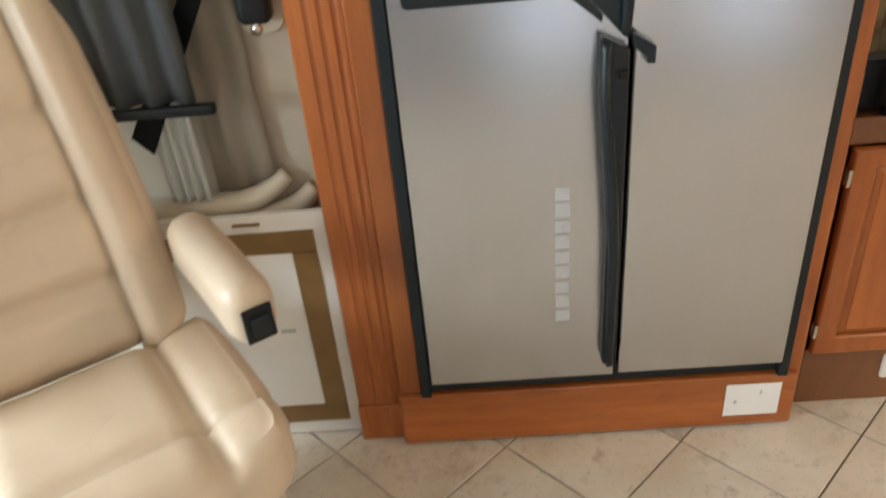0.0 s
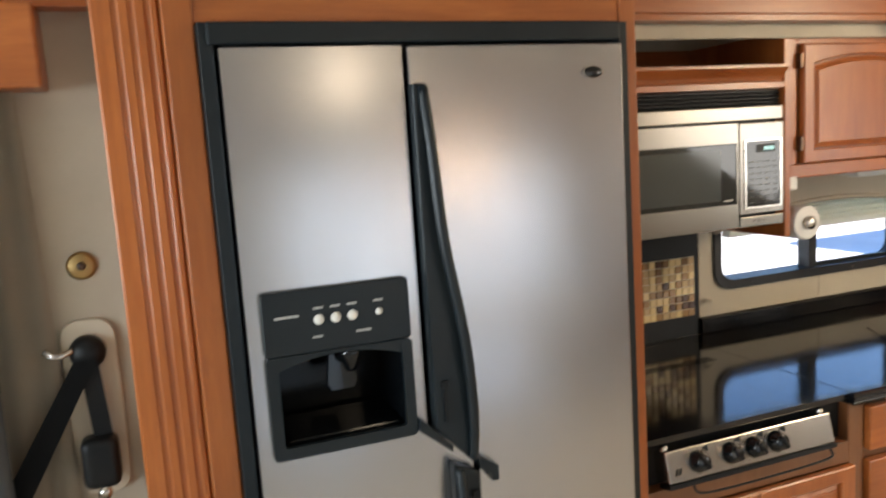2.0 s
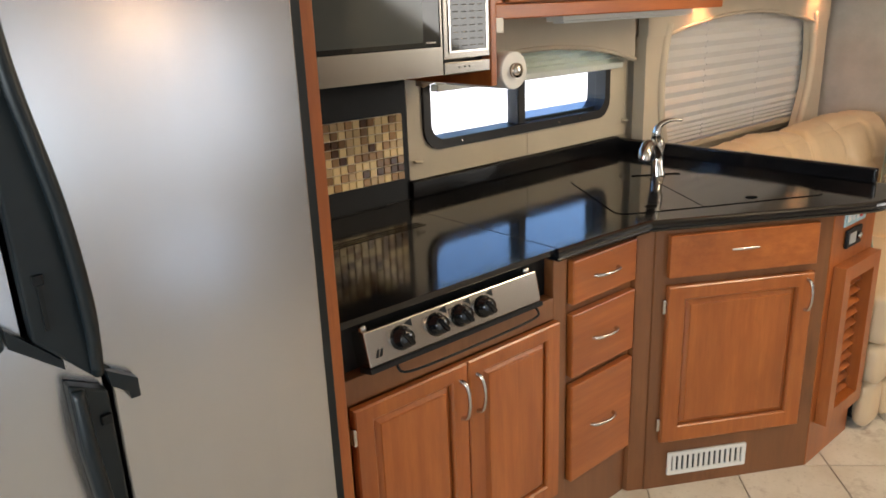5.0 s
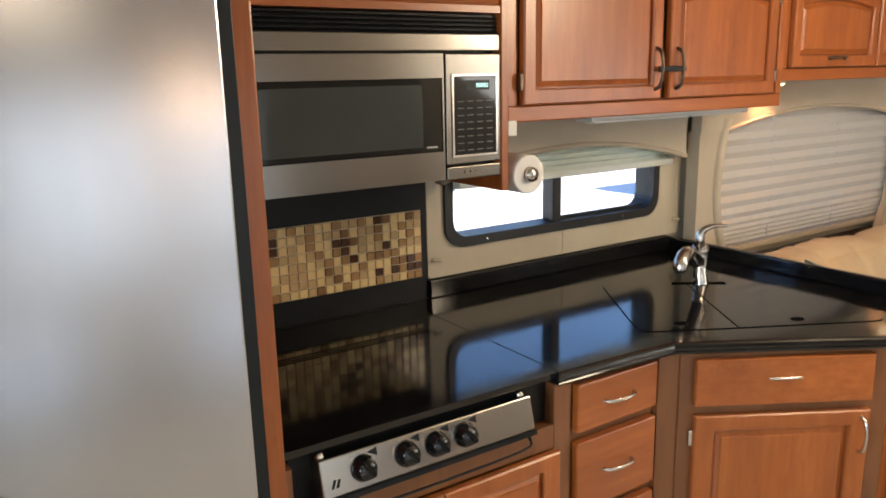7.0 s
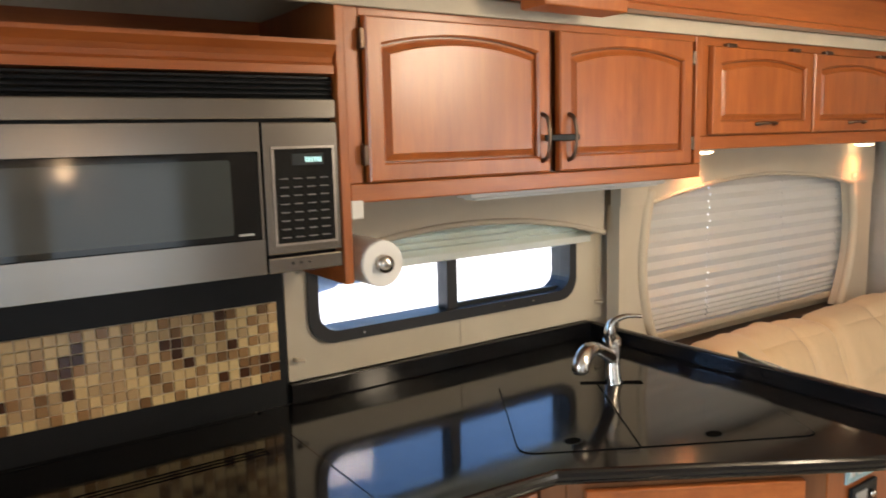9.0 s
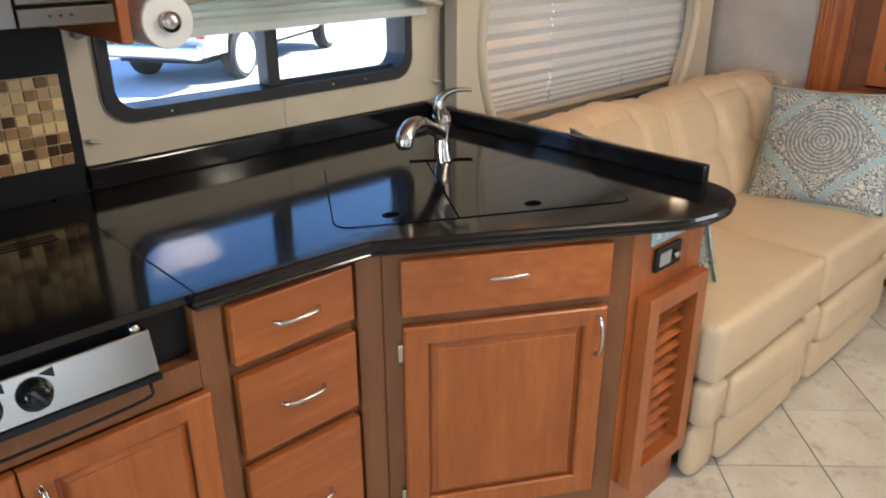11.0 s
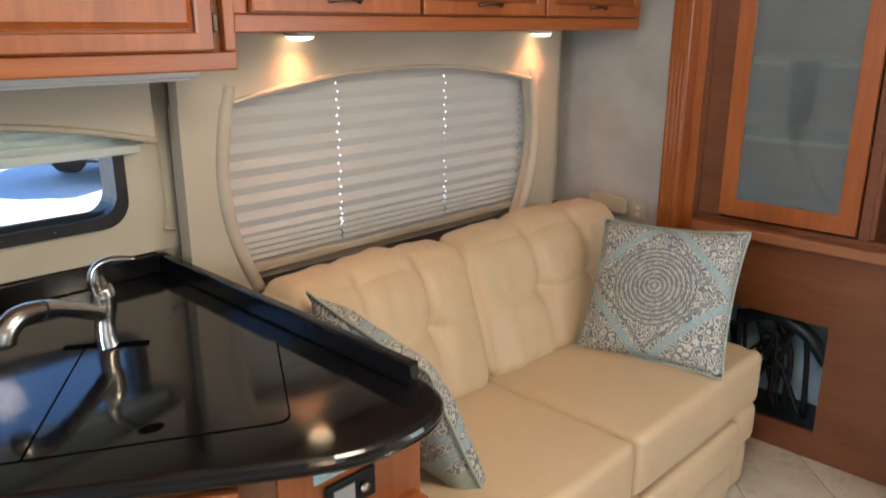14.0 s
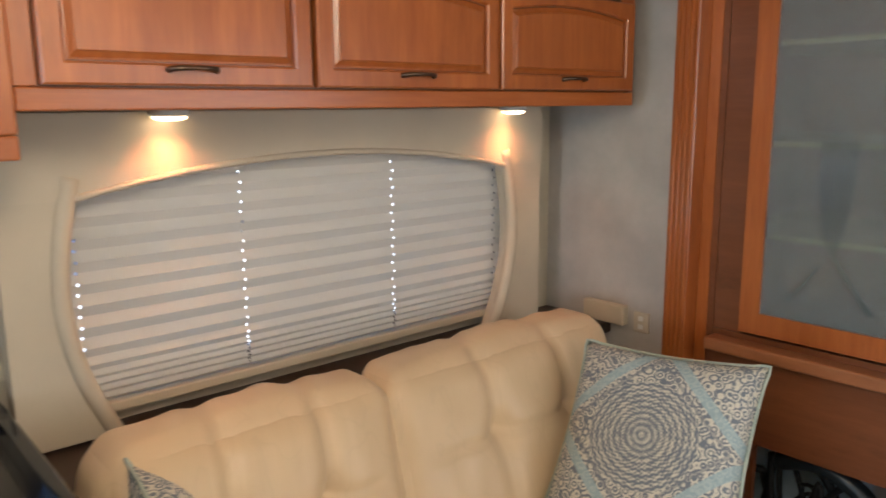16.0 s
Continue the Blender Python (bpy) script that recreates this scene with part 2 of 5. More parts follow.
AISLE = wallcover("tan_wallcovering", (0.36, 0.335, 0.325), 0.3)
CEIL = wallcover("ceiling_vinyl", (0.56, 0.52, 0.45), 0.06)
TILE = floor_tile()
GROUT = plain("grout", (0.33, 0.27, 0.205), 0.8, 0, 0.2, 30, 0.2)
MOSAIC = mosaic_tile()
GLASS = glass("window_glass")
FROST = Nodes("etched_glass")
FROST.set(Base_Color=(0.62, 0.70, 0.72), Roughness=0.22, Transmission_Weight=0.82, IOR=1.45)
FROST = FROST.m
ETCH = Nodes("clear_etching")
ETCH.set(Base_Color=(0.80, 0.85, 0.86), Roughness=0.12, Transmission_Weight=0.95, IOR=1.45)
ETCH = ETCH.m
MANDALA = mandala()
WOVEN = plain("pale_green_woven_cloth", (0.40, 0.46, 0.40), 0.85, 0, 0.22, 30, 0.5, 160)
CURTAIN = plain("charcoal_curtain_mesh", (0.13, 0.138, 0.14), 0.7, 0, 0.25, 8, 0.3, 400)
DRAPE = plain("beige_drape", (0.50, 0.43, 0.33), 0.8, 0, 0.12, 8, 0.3, 300)
TAPE = plain("brown_packing_tape", (0.22, 0.125, 0.045), 0.35, 0, 0.15, 14, 0.05)


def shade_cloth(name, c, through_):
    """Thin pleated cloth that lets some daylight through."""
    n = Nodes(name)
    n.set(Base_Color=c, Roughness=0.8)
    n.bump(n.noise(n.place(), 350.0, 2.0), 0.2, 0.001)
    tr = n.add("BsdfTranslucent", {"Color": c})
    mx = n.add("MixShader", {0: through_, 1: n.b.outputs[0], 2: tr.outputs[0]})
    n.t.links.new(mx.outputs[0], n.t.nodes["Material Output"].inputs[0])
    return n.m


BLIND = shade_cloth("pleated_shade_cloth", (0.74, 0.71, 0.66), 0.30)
SHADE = shade_cloth("pale_green_shade_cloth", (0.90, 0.91, 0.84), 0.5)
RUBBER = plain("black_window_rubber", (0.012, 0.012, 0.013), 0.45, 0, 0.3, 20, 0.1)
PUCK = glow("warm_lamp_lens", (1.0, 0.72, 0.42), 2.6)
TUBE = plain("lamp_diffuser", (0.72, 0.72, 0.68), 0.4, 0, 0.04)
LCD = glow("cyan_display", (0.12, 0.75, 0.8), 0.35)
KEYINK = plain("dim_key_print", (0.10, 0.10, 0.10), 0.5, 0, 0.05)
SEAM = plain("dull_black_gap", (0.002, 0.002, 0.002), 0.9, 0, 0.1, 6.0, 0.0, 120.0, 0.0, 0.03)
RESIDUE = plain("sticker_residue", (0.50, 0.49, 0.48), 0.5, 0, 0.12, 60)
INK = plain("grey_print", (0.45, 0.45, 0.43), 0.5, 0, 0.05)
RED = plain("red_switch", (0.6, 0.02, 0.02), 0.35, 0, 0.1)
BLUEP = plain("pale_blue_plate", (0.42, 0.62, 0.66), 0.65, 0, 0.15, 40)
BRASS = plain("aged_brass", (0.45, 0.30, 0.13), 0.35, 1.0, 0.2, 60)
EDGEB = plain("dark_brown_ledge", (0.05, 0.030, 0.020), 0.5, 0, 0.2, 8, 0.1)
CONCRETE = plain("pale_concrete", (0.66, 0.66, 0.66), 0.85, 0, 0.15, 0.8, 0.3, 20)
VAN = plain("white_vehicle_paint", (0.78, 0.79, 0.80), 0.25, 0, 0.04, 2, 0.0, 50, 0.5)
VANBLUE = plain("blue_vehicle_paint", (0.10, 0.16, 0.33), 0.3, 0, 0.08, 2, 0.0, 50, 0.5)
TYRE = plain("tyre_rubber", (0.02, 0.02, 0.02), 0.8, 0, 0.2)

# ---------- building helpers ----------
WM = {}


def thing(name, loc, label, category, group="", kind="", rz=0.0):
    ob = new(name)
    ob.empty_display_size = 0.05
    ob.matrix_basis = pose(*loc, 0, 0, rz)
    WM[ob] = ob.matrix_basis.copy()
    return tagged(ob, label, category, group, kind)


def part(name, bm, material, parent=None, label="", smooth=False, M=None):
    """Links a bmesh, given in world places (or places carried there by M), as one mesh under its parent."""
    if M is not None:
        bm.transform(M)
    wm = WM.get(parent, Matrix())
    bm.transform(wm.inverted())
    bmesh.ops.recalc_face_normals(bm, faces=bm.faces)
    me = bpy.data.meshes.new(name)
    bm.to_mesh(me)
    bm.free()
    me.materials.append(material)
    if smooth:
        me.shade_smooth()
    ob = new(name, me)
    ob.parent = parent
    WM[ob] = wm
    if label:
        ob["label"] = label
    return ob


def solo(name, bm, material, label, category, group="", kind="", smooth=False, at=None):
    """A thing of one mesh, its origin at its base."""
    vs = [v.co for v in bm.verts]
    if at is None:
        at = Matrix.Translation((sum(v.x for v in vs) / len(vs), sum(v.y for v in vs) / len(vs), min(v.z for v in vs)))
    bm.transform(at.inverted())
    bmesh.ops.recalc_face_normals(bm, faces=bm.faces)
    me = bpy.data.meshes.new(name)
    bm.to_mesh(me)
    bm.free()
    me.materials.append(material)
    if smooth:
        me.shade_smooth()
    ob = new(name, me)
    ob.matrix_basis = at
    WM[ob] = at.copy()
    return tagged(ob, label, category, group, kind)


def box(x0, x1, y0, y1, z0, z1, bevel=0.0, seg=2):
    bm = bmesh.new()
    bmesh.ops.create_cube(bm, size=1)
    for v in bm.verts:
        v.co = Vector(((x0 + x1) / 2 + v.co.x * (x1 - x0), (y0 + y1) / 2 + v.co.y * (y1 - y0), (z0 + z1) / 2 + v.co.z * (z1 - z0)))
    if bevel:
        bmesh.ops.bevel(bm, geom=bm.edges[:], offset=bevel, segments=seg, profile=0.5, affect="EDGES")
    return bm


def join(*bms):
    out = bms[0]
    for b in bms[1:]:
        me = bpy.data.meshes.new("tmp")
        b.to_mesh(me)
        b.free()
        out.from_mesh(me)
        bpy.data.meshes.remove(me)
    return out


def prism(pts, a0, a1, axis="y", bevel=0.0, seg=2):
    """A polygon drawn in the plane across axis, drawn out from a0 to a1."""
    def place(p, a):
        return {"y": (p[0], a, p[1]), "z": (p[0], p[1], a), "x": (a, p[0], p[1])}[axis]
    bm = bmesh.new()
    lo = [bm.verts.new(place(p, a0)) for p in pts]
    hi = [bm.verts.new(place(p, a1)) for p in pts]
    bm.faces.new(lo)
    bm.faces.new(hi)
    k = len(pts)
    for i in range(k):
        bm.faces.new((lo[i], lo[(i + 1) % k], hi[(i + 1) % k], hi[i]))
    bmesh.ops.recalc_face_normals(bm, faces=bm.faces)
    if bevel:
        bmesh.ops.bevel(bm, geom=bm.edges[:], offset=bevel, segments=seg, profile=0.5, affect="EDGES")
    return bm


def rounded(x0, x1, z0, z1, r, n=6):
    """A rectangle with rounded corners, as points."""
    out = []
    for cx, cz, a in ((x1 - r, z1 - r, 0), (x0 + r, z1 - r, 90), (x0 + r, z0 + r, 180), (x1 - r, z0 + r, 270)):
        out += [(cx + r * math.cos(radians(a + 90 * i / n)), cz + r * math.sin(radians(a + 90 * i / n))) for i in range(n + 1)]
    return out


def ring(outer, inner, a0, a1, axis="y"):
    """A frame between two outlines with equally many points."""
    def place(p, a):
        return {"y": (p[0], a, p[1]), "z": (p[0], p[1], a), "x": (a, p[0], p[1])}[axis]
    bm = bmesh.new()
    v = [[bm.verts.new(place(p, a)) for p in pts] for pts, a in ((outer, a0), (outer, a1), (inner, a1), (inner, a0))]
    k = len(outer)
    for i in range(k):
        j = (i + 1) % k
        for s in range(4):
            bm.faces.new((v[s][i], v[s][j], v[(s + 1) % 4][j], v[(s + 1) % 4][i]))
    return bm


def tube(pts, radii, seg=10, steps=6, flat=1.0):
    """A round bar along a smooth line through pts."""
    P = [Vector(p) for p in pts]
    R = list(radii) if hasattr(radii, "__len__") else [radii] * len(P)
    line = []
    for i in range(len(P) - 1):
        a, b, c, d = P[max(i - 1, 0)], P[i], P[i + 1], P[min(i + 2, len(P) - 1)]
        for s in range(steps):
            t = s / steps
            line.append((0.5 * (2 * b + (c - a) * t + (2 * a - 5 * b + 4 * c - d) * t * t + (3 * b - a - 3 * c + d) * t ** 3), R[i] + (R[i + 1] - R[i]) * t))
    line.append((P[-1], R[-1]))
    bm = bmesh.new()
    rows, up = [], None
    for i, (p, r) in enumerate(line):
        d = (line[min(i + 1, len(line) - 1)][0] - line[max(i - 1, 0)][0]).normalized()
        if up is None:
            up = d.orthogonal().normalized()
        up = (up - d * up.dot(d)).normalized()
        side = d.cross(up)
        rows.append([bm.verts.new(p + (up * math.cos(2 * math.pi * k / seg) + side * flat * math.sin(2 * math.pi * k / seg)) * r) for k in range(seg)])
    for a, b in zip(rows, rows[1:]):
        for k in range(seg):
            bm.faces.new((a[k], a[(k + 1) % seg], b[(k + 1) % seg], b[k]))
    bm.faces.new(rows[0])
    bm.faces.new(rows[-1][::-1])
    return bm


def lathe(profile, seg=20, M=None):
    """Turns (radius, height) pairs about z."""
    bm = bmesh.new()
    rows = [[bm.verts.new((r * math.cos(2 * math.pi * k / seg), r * math.sin(2 * math.pi * k / seg), h)) for k in range(seg)] for r, h in profile]
    for a, b in zip(rows, rows[1:]):
        for k in range(seg):
            bm.faces.new((a[k], a[(k + 1) % seg], b[(k + 1) % seg], b[k]))
    bm.faces.new(rows[0][::-1])
    bm.faces.new(rows[-1])
    if M is not None:
        bm.transform(M)
    return bm


def soft(x0, x1, y0, y1, z0, z1, r, n=14, puff=0.0, shape=None):
    """A cushion: a box with round edges, swollen faces and, by shape(point, u), seams and dents."""
    c = Vector(((x0 + x1) / 2, (y0 + y1) / 2, (z0 + z1) / 2))
    h = Vector(((x1 - x0) / 2, (y1 - y0) / 2, (z1 - z0) / 2))
    bm = bmesh.new()
    for ax in range(3):
        o = [i for i in range(3) if i != ax]
        for sg in (-1, 1):
            g = []
            for i in range(n + 1):
                row = []
                for j in range(n + 1):
                    u = Vector((0, 0, 0))
                    u[ax], u[o[0]], u[o[1]] = sg, math.sin((2 * i / n - 1) * math.pi / 2), math.sin((2 * j / n - 1) * math.pi / 2)
                    q = Vector((u.x * h.x, u.y * h.y, u.z * h.z))
                    inner = Vector([max(-(h[k] - r), min(h[k] - r, q[k])) for k in range(3)])
                    d = q - inner
                    p = inner + d.normalized() * r if d.length > 1e-9 else q
                    nrm = Vector((0, 0, 0))
                    nrm[ax] = sg
                    p = p + nrm * puff * (1 - u[o[0]] ** 2) * (1 - u[o[1]] ** 2)
                    p = c + p
                    if shape:
                        p = shape(p, u)
                    row.append(bm.verts.new(p))
                g.append(row)
            for i in range(n):
                for j in range(n):
                    bm.faces.new((g[i][j], g[i + 1][j], g[i + 1][j + 1], g[i][j + 1]))
    bmesh.ops.remove_doubles(bm, verts=bm.verts, dist=1e-4)
    return bm


def arch_points(x0, x1, z1, rise, n=10):
    return [(x0 + (x1 - x0) * i / n, z1 - rise * (2 * i / n - 1) ** 2) for i in range(n + 1)]


def panel_door(parent, M, w, h, arch=0.02, stile=0.048, name="door", pull=None, mat=None):
    """A raised-panel door: its lower left front corner at M, its face towards -y."""
    mat = mat or WOOD
    t = 0.02
    top = arch_points(stile, w - stile, h - stile * 0.8, arch)
    inner = [(stile, stile), (w - stile, stile)] + top[::-1]
    outer = [(0, 0), (w, 0)] + [((x - stile) * w / (w - 2 * stile), h) for x, z in top[::-1]]
    lip = 0.004
    outer2 = [(lip, lip), (w - lip, lip)] + [(lip + (x - stile) * (w - 2 * lip) / (w - 2 * stile), h - lip) for x, z in top[::-1]]
    inner2 = [(stile - lip, stile - lip), (w - stile + lip, stile - lip)] + [(stile - lip + (x - stile) * (w - 2 * stile + 2 * lip) / (w - 2 * stile), z + lip) for x, z in top[::-1]]
    k = len(outer)
    frame_bm = bmesh.new()
    rows = [[frame_bm.verts.new((x, y, z)) for x, z in pts] for pts, y in ((outer, t), (outer, 0.004), (outer2, 0.0), (inner2, 0.0), (inner, 0.005), (inner, t))]
    for ra, rb in zip(rows, rows[1:] + rows[:1]):
        for i in range(k):
            frame_bm.faces.new((ra[i], ra[(i + 1) % k], rb[(i + 1) % k], rb[i]))
    d = part(name, frame_bm, mat, parent, M=M)
    # dark strip in the groove: its colour holds both glaze and shade
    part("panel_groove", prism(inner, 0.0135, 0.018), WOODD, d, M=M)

    def shrunk(g):
        return [(stile + g, stile + g), (w - stile - g, stile + g)] + [(stile + g + (x - stile) * (w - 2 * stile - 2 * g) / (w - 2 * stile), z - g) for x, z in top[::-1]]
    field = bmesh.new()
    loops = [[field.verts.new((x, y, z)) for x, z in shrunk(g)] for g, y in ((0.003, 0.0134), (0.003, 0.0125), (0.007, 0.0118), (0.0165, 0.0058), (0.0175, 0.0030), (0.0195, 0.0022))]
    for ra, rb in zip(loops, loops[1:]):
        for i in range(k):
            field.faces.new((ra[i], ra[(i + 1) % k], rb[(i + 1) % k], rb[i]))
    field.faces.new(loops[-1])
    part("raised_panel", field, mat, d, M=M)
    if pull:
        x, z, kind = pull
        bow(d, M, x, z, kind)
    return d


def bow(parent, M, x, z, kind="x", length=0.1, material=None):
    """A bow handle across (x) or upright (z)."""
    a = length / 2
    pts = [(-a, 0.004, 0), (-a * 0.8, -0.016, 0.003), (0, -0.024, 0.004), (a * 0.8, -0.016, 0.003), (a, 0.004, 0)]
    if kind == "z":
        pts = [(q[2], q[1], q[0]) for q in pts]
    bm = tube([(x + q[0], q[1], z + q[2]) for q in pts], (0.0065, 0.0052, 0.0042, 0.0052, 0.0065), 8, 5)
    part("handle", bm, material or NICKEL, parent, "satin nickel bow handle", True, M)

# ---------- the setting ----------
WY = 2.70   # the slide-out's window wall
XE = 6.745  # the slide-out's far end
K = (3.85, 4.80, 1.06, 1.40)   # kitchen window opening
S = (5.05, 6.50, 0.86, 1.42)   # sofa window opening
floor = solo("floor", box(-0.7, 7.6, -0.8, 2.78, -0.06, -0.005), GROUT, "beige stone-look floor tiles laid diagonally", "floor", kind="structure", at=Matrix())
bm = join(
    box(1.95, K[0], WY, WY + 0.08, 0, 2.12), box(K[0], K[1], WY, WY + 0.08, 0, K[2]), box(K[0], K[1], WY, WY + 0.08, K[3], 2.12),
    box(K[1], S[0], WY, WY + 0.08, 0, 2.12), box(S[0], S[1], WY, WY + 0.08, 0, S[2]), box(S[0], S[1], WY, WY + 0.08, S[3], 2.12),
    box(S[1], 6.84, WY, WY + 0.08, 0, 2.12))
solo("wall_window_side", bm, WALL, "cream wallcovered outer wall with two windows", "wall", kind="structure")
solo("wall_slide_end", box(XE, XE + 0.06, 2.10, WY, 0, 2.12), GREYWALL, "grey mottled wallcovering at the end of the sofa", "wall", kind="structure")
solo("wall_cab_side", join(box(-0.7, 1.95, 2.09, 2.16, 0, 2.12), box(1.95, 2.0, 2.09, WY, 0, 2.12)), WALL, "cream vinyl side wall of the driving cab", "wall", kind="structure")
W1, W2 = (2.40, 4.25, 0.06, 1.52), (5.4, 6.8, 0.95, 1.75)
bm = join(box(-0.7, W1[0], -0.88, -0.8, 0, 2.12), box(W1[0], W1[1], -0.88, -0.8, 0, W1[2]), box(W1[0], W1[1], -0.88, -0.8, W1[3], 2.12),
          box(W1[1], W2[0], -0.88, -0.8, 0, 2.12), box(W2[0], W2[1], -0.88, -0.8, 0, W2[2]), box(W2[0], W2[1], -0.88, -0.8, W2[3], 2.12),
          box(W2[1], 7.6, -0.88, -0.8, 0, 2.12))
solo("wall_aisle_side", bm, AISLE, "plain tan wall across the aisle", "wall", kind="structure")
bm = join(box(-0.78, -0.7, -0.8, 2.16, 0, 0.95), box(-0.78, -0.7, -0.8, 2.16, 1.95, 2.12), box(-0.78, -0.7, -0.8, -0.45, 0.95, 1.95), box(-0.78, -0.7, 1.85, 2.16, 0.95, 1.95))
for wx in (W1, W2):
    solo("window_shade", box(wx[0] + 0.002, wx[1] - 0.002, -0.86, -0.85, wx[2] + 0.002, wx[3] - 0.002), WHITEP, "drawn cream shade in the window across the aisle", "blind")
solo("wall_front", bm, WALL, "cream front wall round the windscreen", "wall", kind="structure")
solo("wall_rear", box(7.6, 7.66, -0.8, 2.2, 0, 2.12), WALL, "plain cream rear wall", "wall", kind="structure")
solo("ceiling", box(-0.78, 7.66, -0.88, 2.78, 2.12, 2.18), CEIL, "cream vinyl ceiling", "ceiling", kind="structure")
solo("ground", box(-300, 300, -300, 400, -0.75, -0.7), CONCRETE, "pale sunlit concrete yard", "ground", kind="structure", at=Matrix())

for x, y in ((2.86, -0.12), (4.75, 1.05), (5.60, -0.25)):
    cl = thing("ceiling_light", (x, y, 2.09), "unseen round white ceiling light", "lamp", "ceiling lights")
    part("rim", lathe([(0.13, 0.03), (0.135, 0.012), (0.12, 0.005)], 32, pose(x, y, 2.089)), WHITEP, cl, smooth=True)
wlamp = thing("wall_lamp", (3.62, -0.78, 1.38), "warm glass wall lamp across the aisle", "lamp")
part("arm", tube([(3.62, -0.80, 1.36), (3.62, -0.70, 1.35), (3.62, -0.66, 1.40)], 0.008, 8), NICKEL, wlamp, smooth=True)
part("back_plate", lathe([(0.05, 0), (0.045, 0.012)], 20, pose(3.62, -0.799, 1.36, -90)), NICKEL, wlamp, smooth=True)
part("shade", lathe([(0.03, 0.0), (0.05, 0.03), (0.085, 0.10)], 24, pose(3.62, -0.66, 1.52)), glow("lit_lamp_glass", (1.0, 0.62, 0.34), 1.6), wlamp, "glowing warm glass shade", True)

# fluted trim and the long fascia under the ceiling
def reeded(x0, x1, y, back, centres, z0, z1):
    """A pilaster with three shallow rounded flutes, drawn out upwards."""
    pts = [(x0, back), (x0, y + 0.004), (x0 + 0.004, y)]
    for c in centres:
        pts += [(c + 0.0065 * math.cos(math.pi * (1 - i / 10)), y + 0.0042 * math.sin(math.pi * i / 10)) for i in range(11)]
    pts += [(x1 - 0.004, y), (x1, y + 0.004), (x1, back)]
    return prism(pts, z0, z1, "z")


solo("trim", reeded(1.945, 2.0535, 1.957, 2.09, (1.984, 2.010, 2.036), 0.11, 2.10), WOOD, "fluted stained wood pilaster beside the fridge", "trim", kind="structure")
solo("trim", box(1.942, 2.0535, 1.952, 2.09, 0, 0.109, 0.004), WOOD, "plain stained wood plinth block under the pilaster", "trim", kind="structure")
trim2 = solo("trim", box(6.690, 6.757, 2.086, 2.165, 0, 2.11, 0.004), WOOD, "fluted stained wood pilaster at the end of the slide-out", "trim", kind="structure")
for i in range(4):
    part("flute", tube([(6.691, 2.099 + i * 0.0175, 0.12), (6.691, 2.099 + i * 0.0175, 2.1)], 0.0042, 8, 1), WOOD, trim2, smooth=True)


solo("trim", box(6.7575, 6.80, 2.0505, 2.165, 0, 2.11), WOOD, "stained wood filler behind the pilaster", "trim", kind="structure")


def fascia(x0, x1, y, z0, z1):
    prof = [(y, z0), (y, z0 + 0.015), (y + 0.012, z0 + 0.022), (y + 0.012, z1 - 0.07), (y - 0.004, z1 - 0.062), (y - 0.008, z1 - 0.045), (y - 0.03, z1 - 0.02), (y - 0.036, z1), (y + 0.05, z1), (y + 0.05, z0)]
    return prism(prof, x0, x1, "x")


solo("trim", fascia(2.005, 6.80, 2.20, 1.903, 2.085), WOODX, "long stained wood fascia moulding under the ceiling", "trim", kind="structure")
solo("soffit", box(3.0, 6.648, 2.258, 2.2715, 1.864, 1.9025, 0.002), WALL, "cream soffit strip between the wall cabinets and the fascia", "trim", kind="structure")
solo("trim", fascia(1.40, 1.94, 2.04, 1.90, 2.085), WOODX, "stained wood fascia moulding over the cab wall", "trim", kind="structure")
CBX = 4.31
corb = thing("corbel", (CBX, 2.17, 1.873), "carved wooden corbel block on the fascia", "ornament")
part("block", box(CBX - 0.13, CBX + 0.13, 2.115, 2.20, 1.873, 2.08, 0.004), WOOD, corb)
for s in (-1, 1):
    for a, b, r in ((0.030, -0.030, 0.030), (0.073, -0.042, 0.022), (0.100, -0.030, 0.012)):
        spiral = [(CBX + s * (a + r * (1 - i / 16) * math.cos(i * 0.8)), 2.112, 1.975 + b + r * (1 - i / 16) * math.sin(i * 0.8)) for i in range(14)]
        part("scroll", tube(spiral, [0.0085 * (1 - i / 22) for i in range(14)], 6, 2), WOODD, corb, smooth=True)
part("leaf", tube([(CBX, 2.112, 1.915), (CBX, 2.106, 1.955), (CBX, 2.112, 2.030)], (0.008, 0.013, 0.003), 8), WOODD, corb, smooth=True)

# ---------- fridge ----------
fs = thing("fridge_surround", (2.52, 1.95, 0), "stained wood surround built round the fridge", "cabinet")
part("side_panel", box(2.055, 2.107, 1.93, 2.68, 0, 1.90, 0.004), WOOD, fs)
part("side_panel", box(2.958, 2.997, 1.93, 2.68, 0, 1.90, 0.004), WOOD, fs)
part("top_rail", box(2.103, 2.958, 1.935, 2.68, 1.852, 1.90, 0.003), WOODX, fs)
part("kick_board", box(2.052, 2.99, 1.918, 1.99, 0.01, 0.165, 0.005), WOODX, fs, "stained wood kick board")
note = solo("paper_card", box(2.825, 2.953, 1.9145, 1.9165, 0.045, 0.142), PAPER, "white paper card taped to the kick board", "card")

part("tick", box(2.845, 2.853, 1.9138, 1.9144, 0.085, 0.093), INK, note)
part("tick", box(2.905, 2.909, 1.9138, 1.9144, 0.11, 0.122), INK, note)

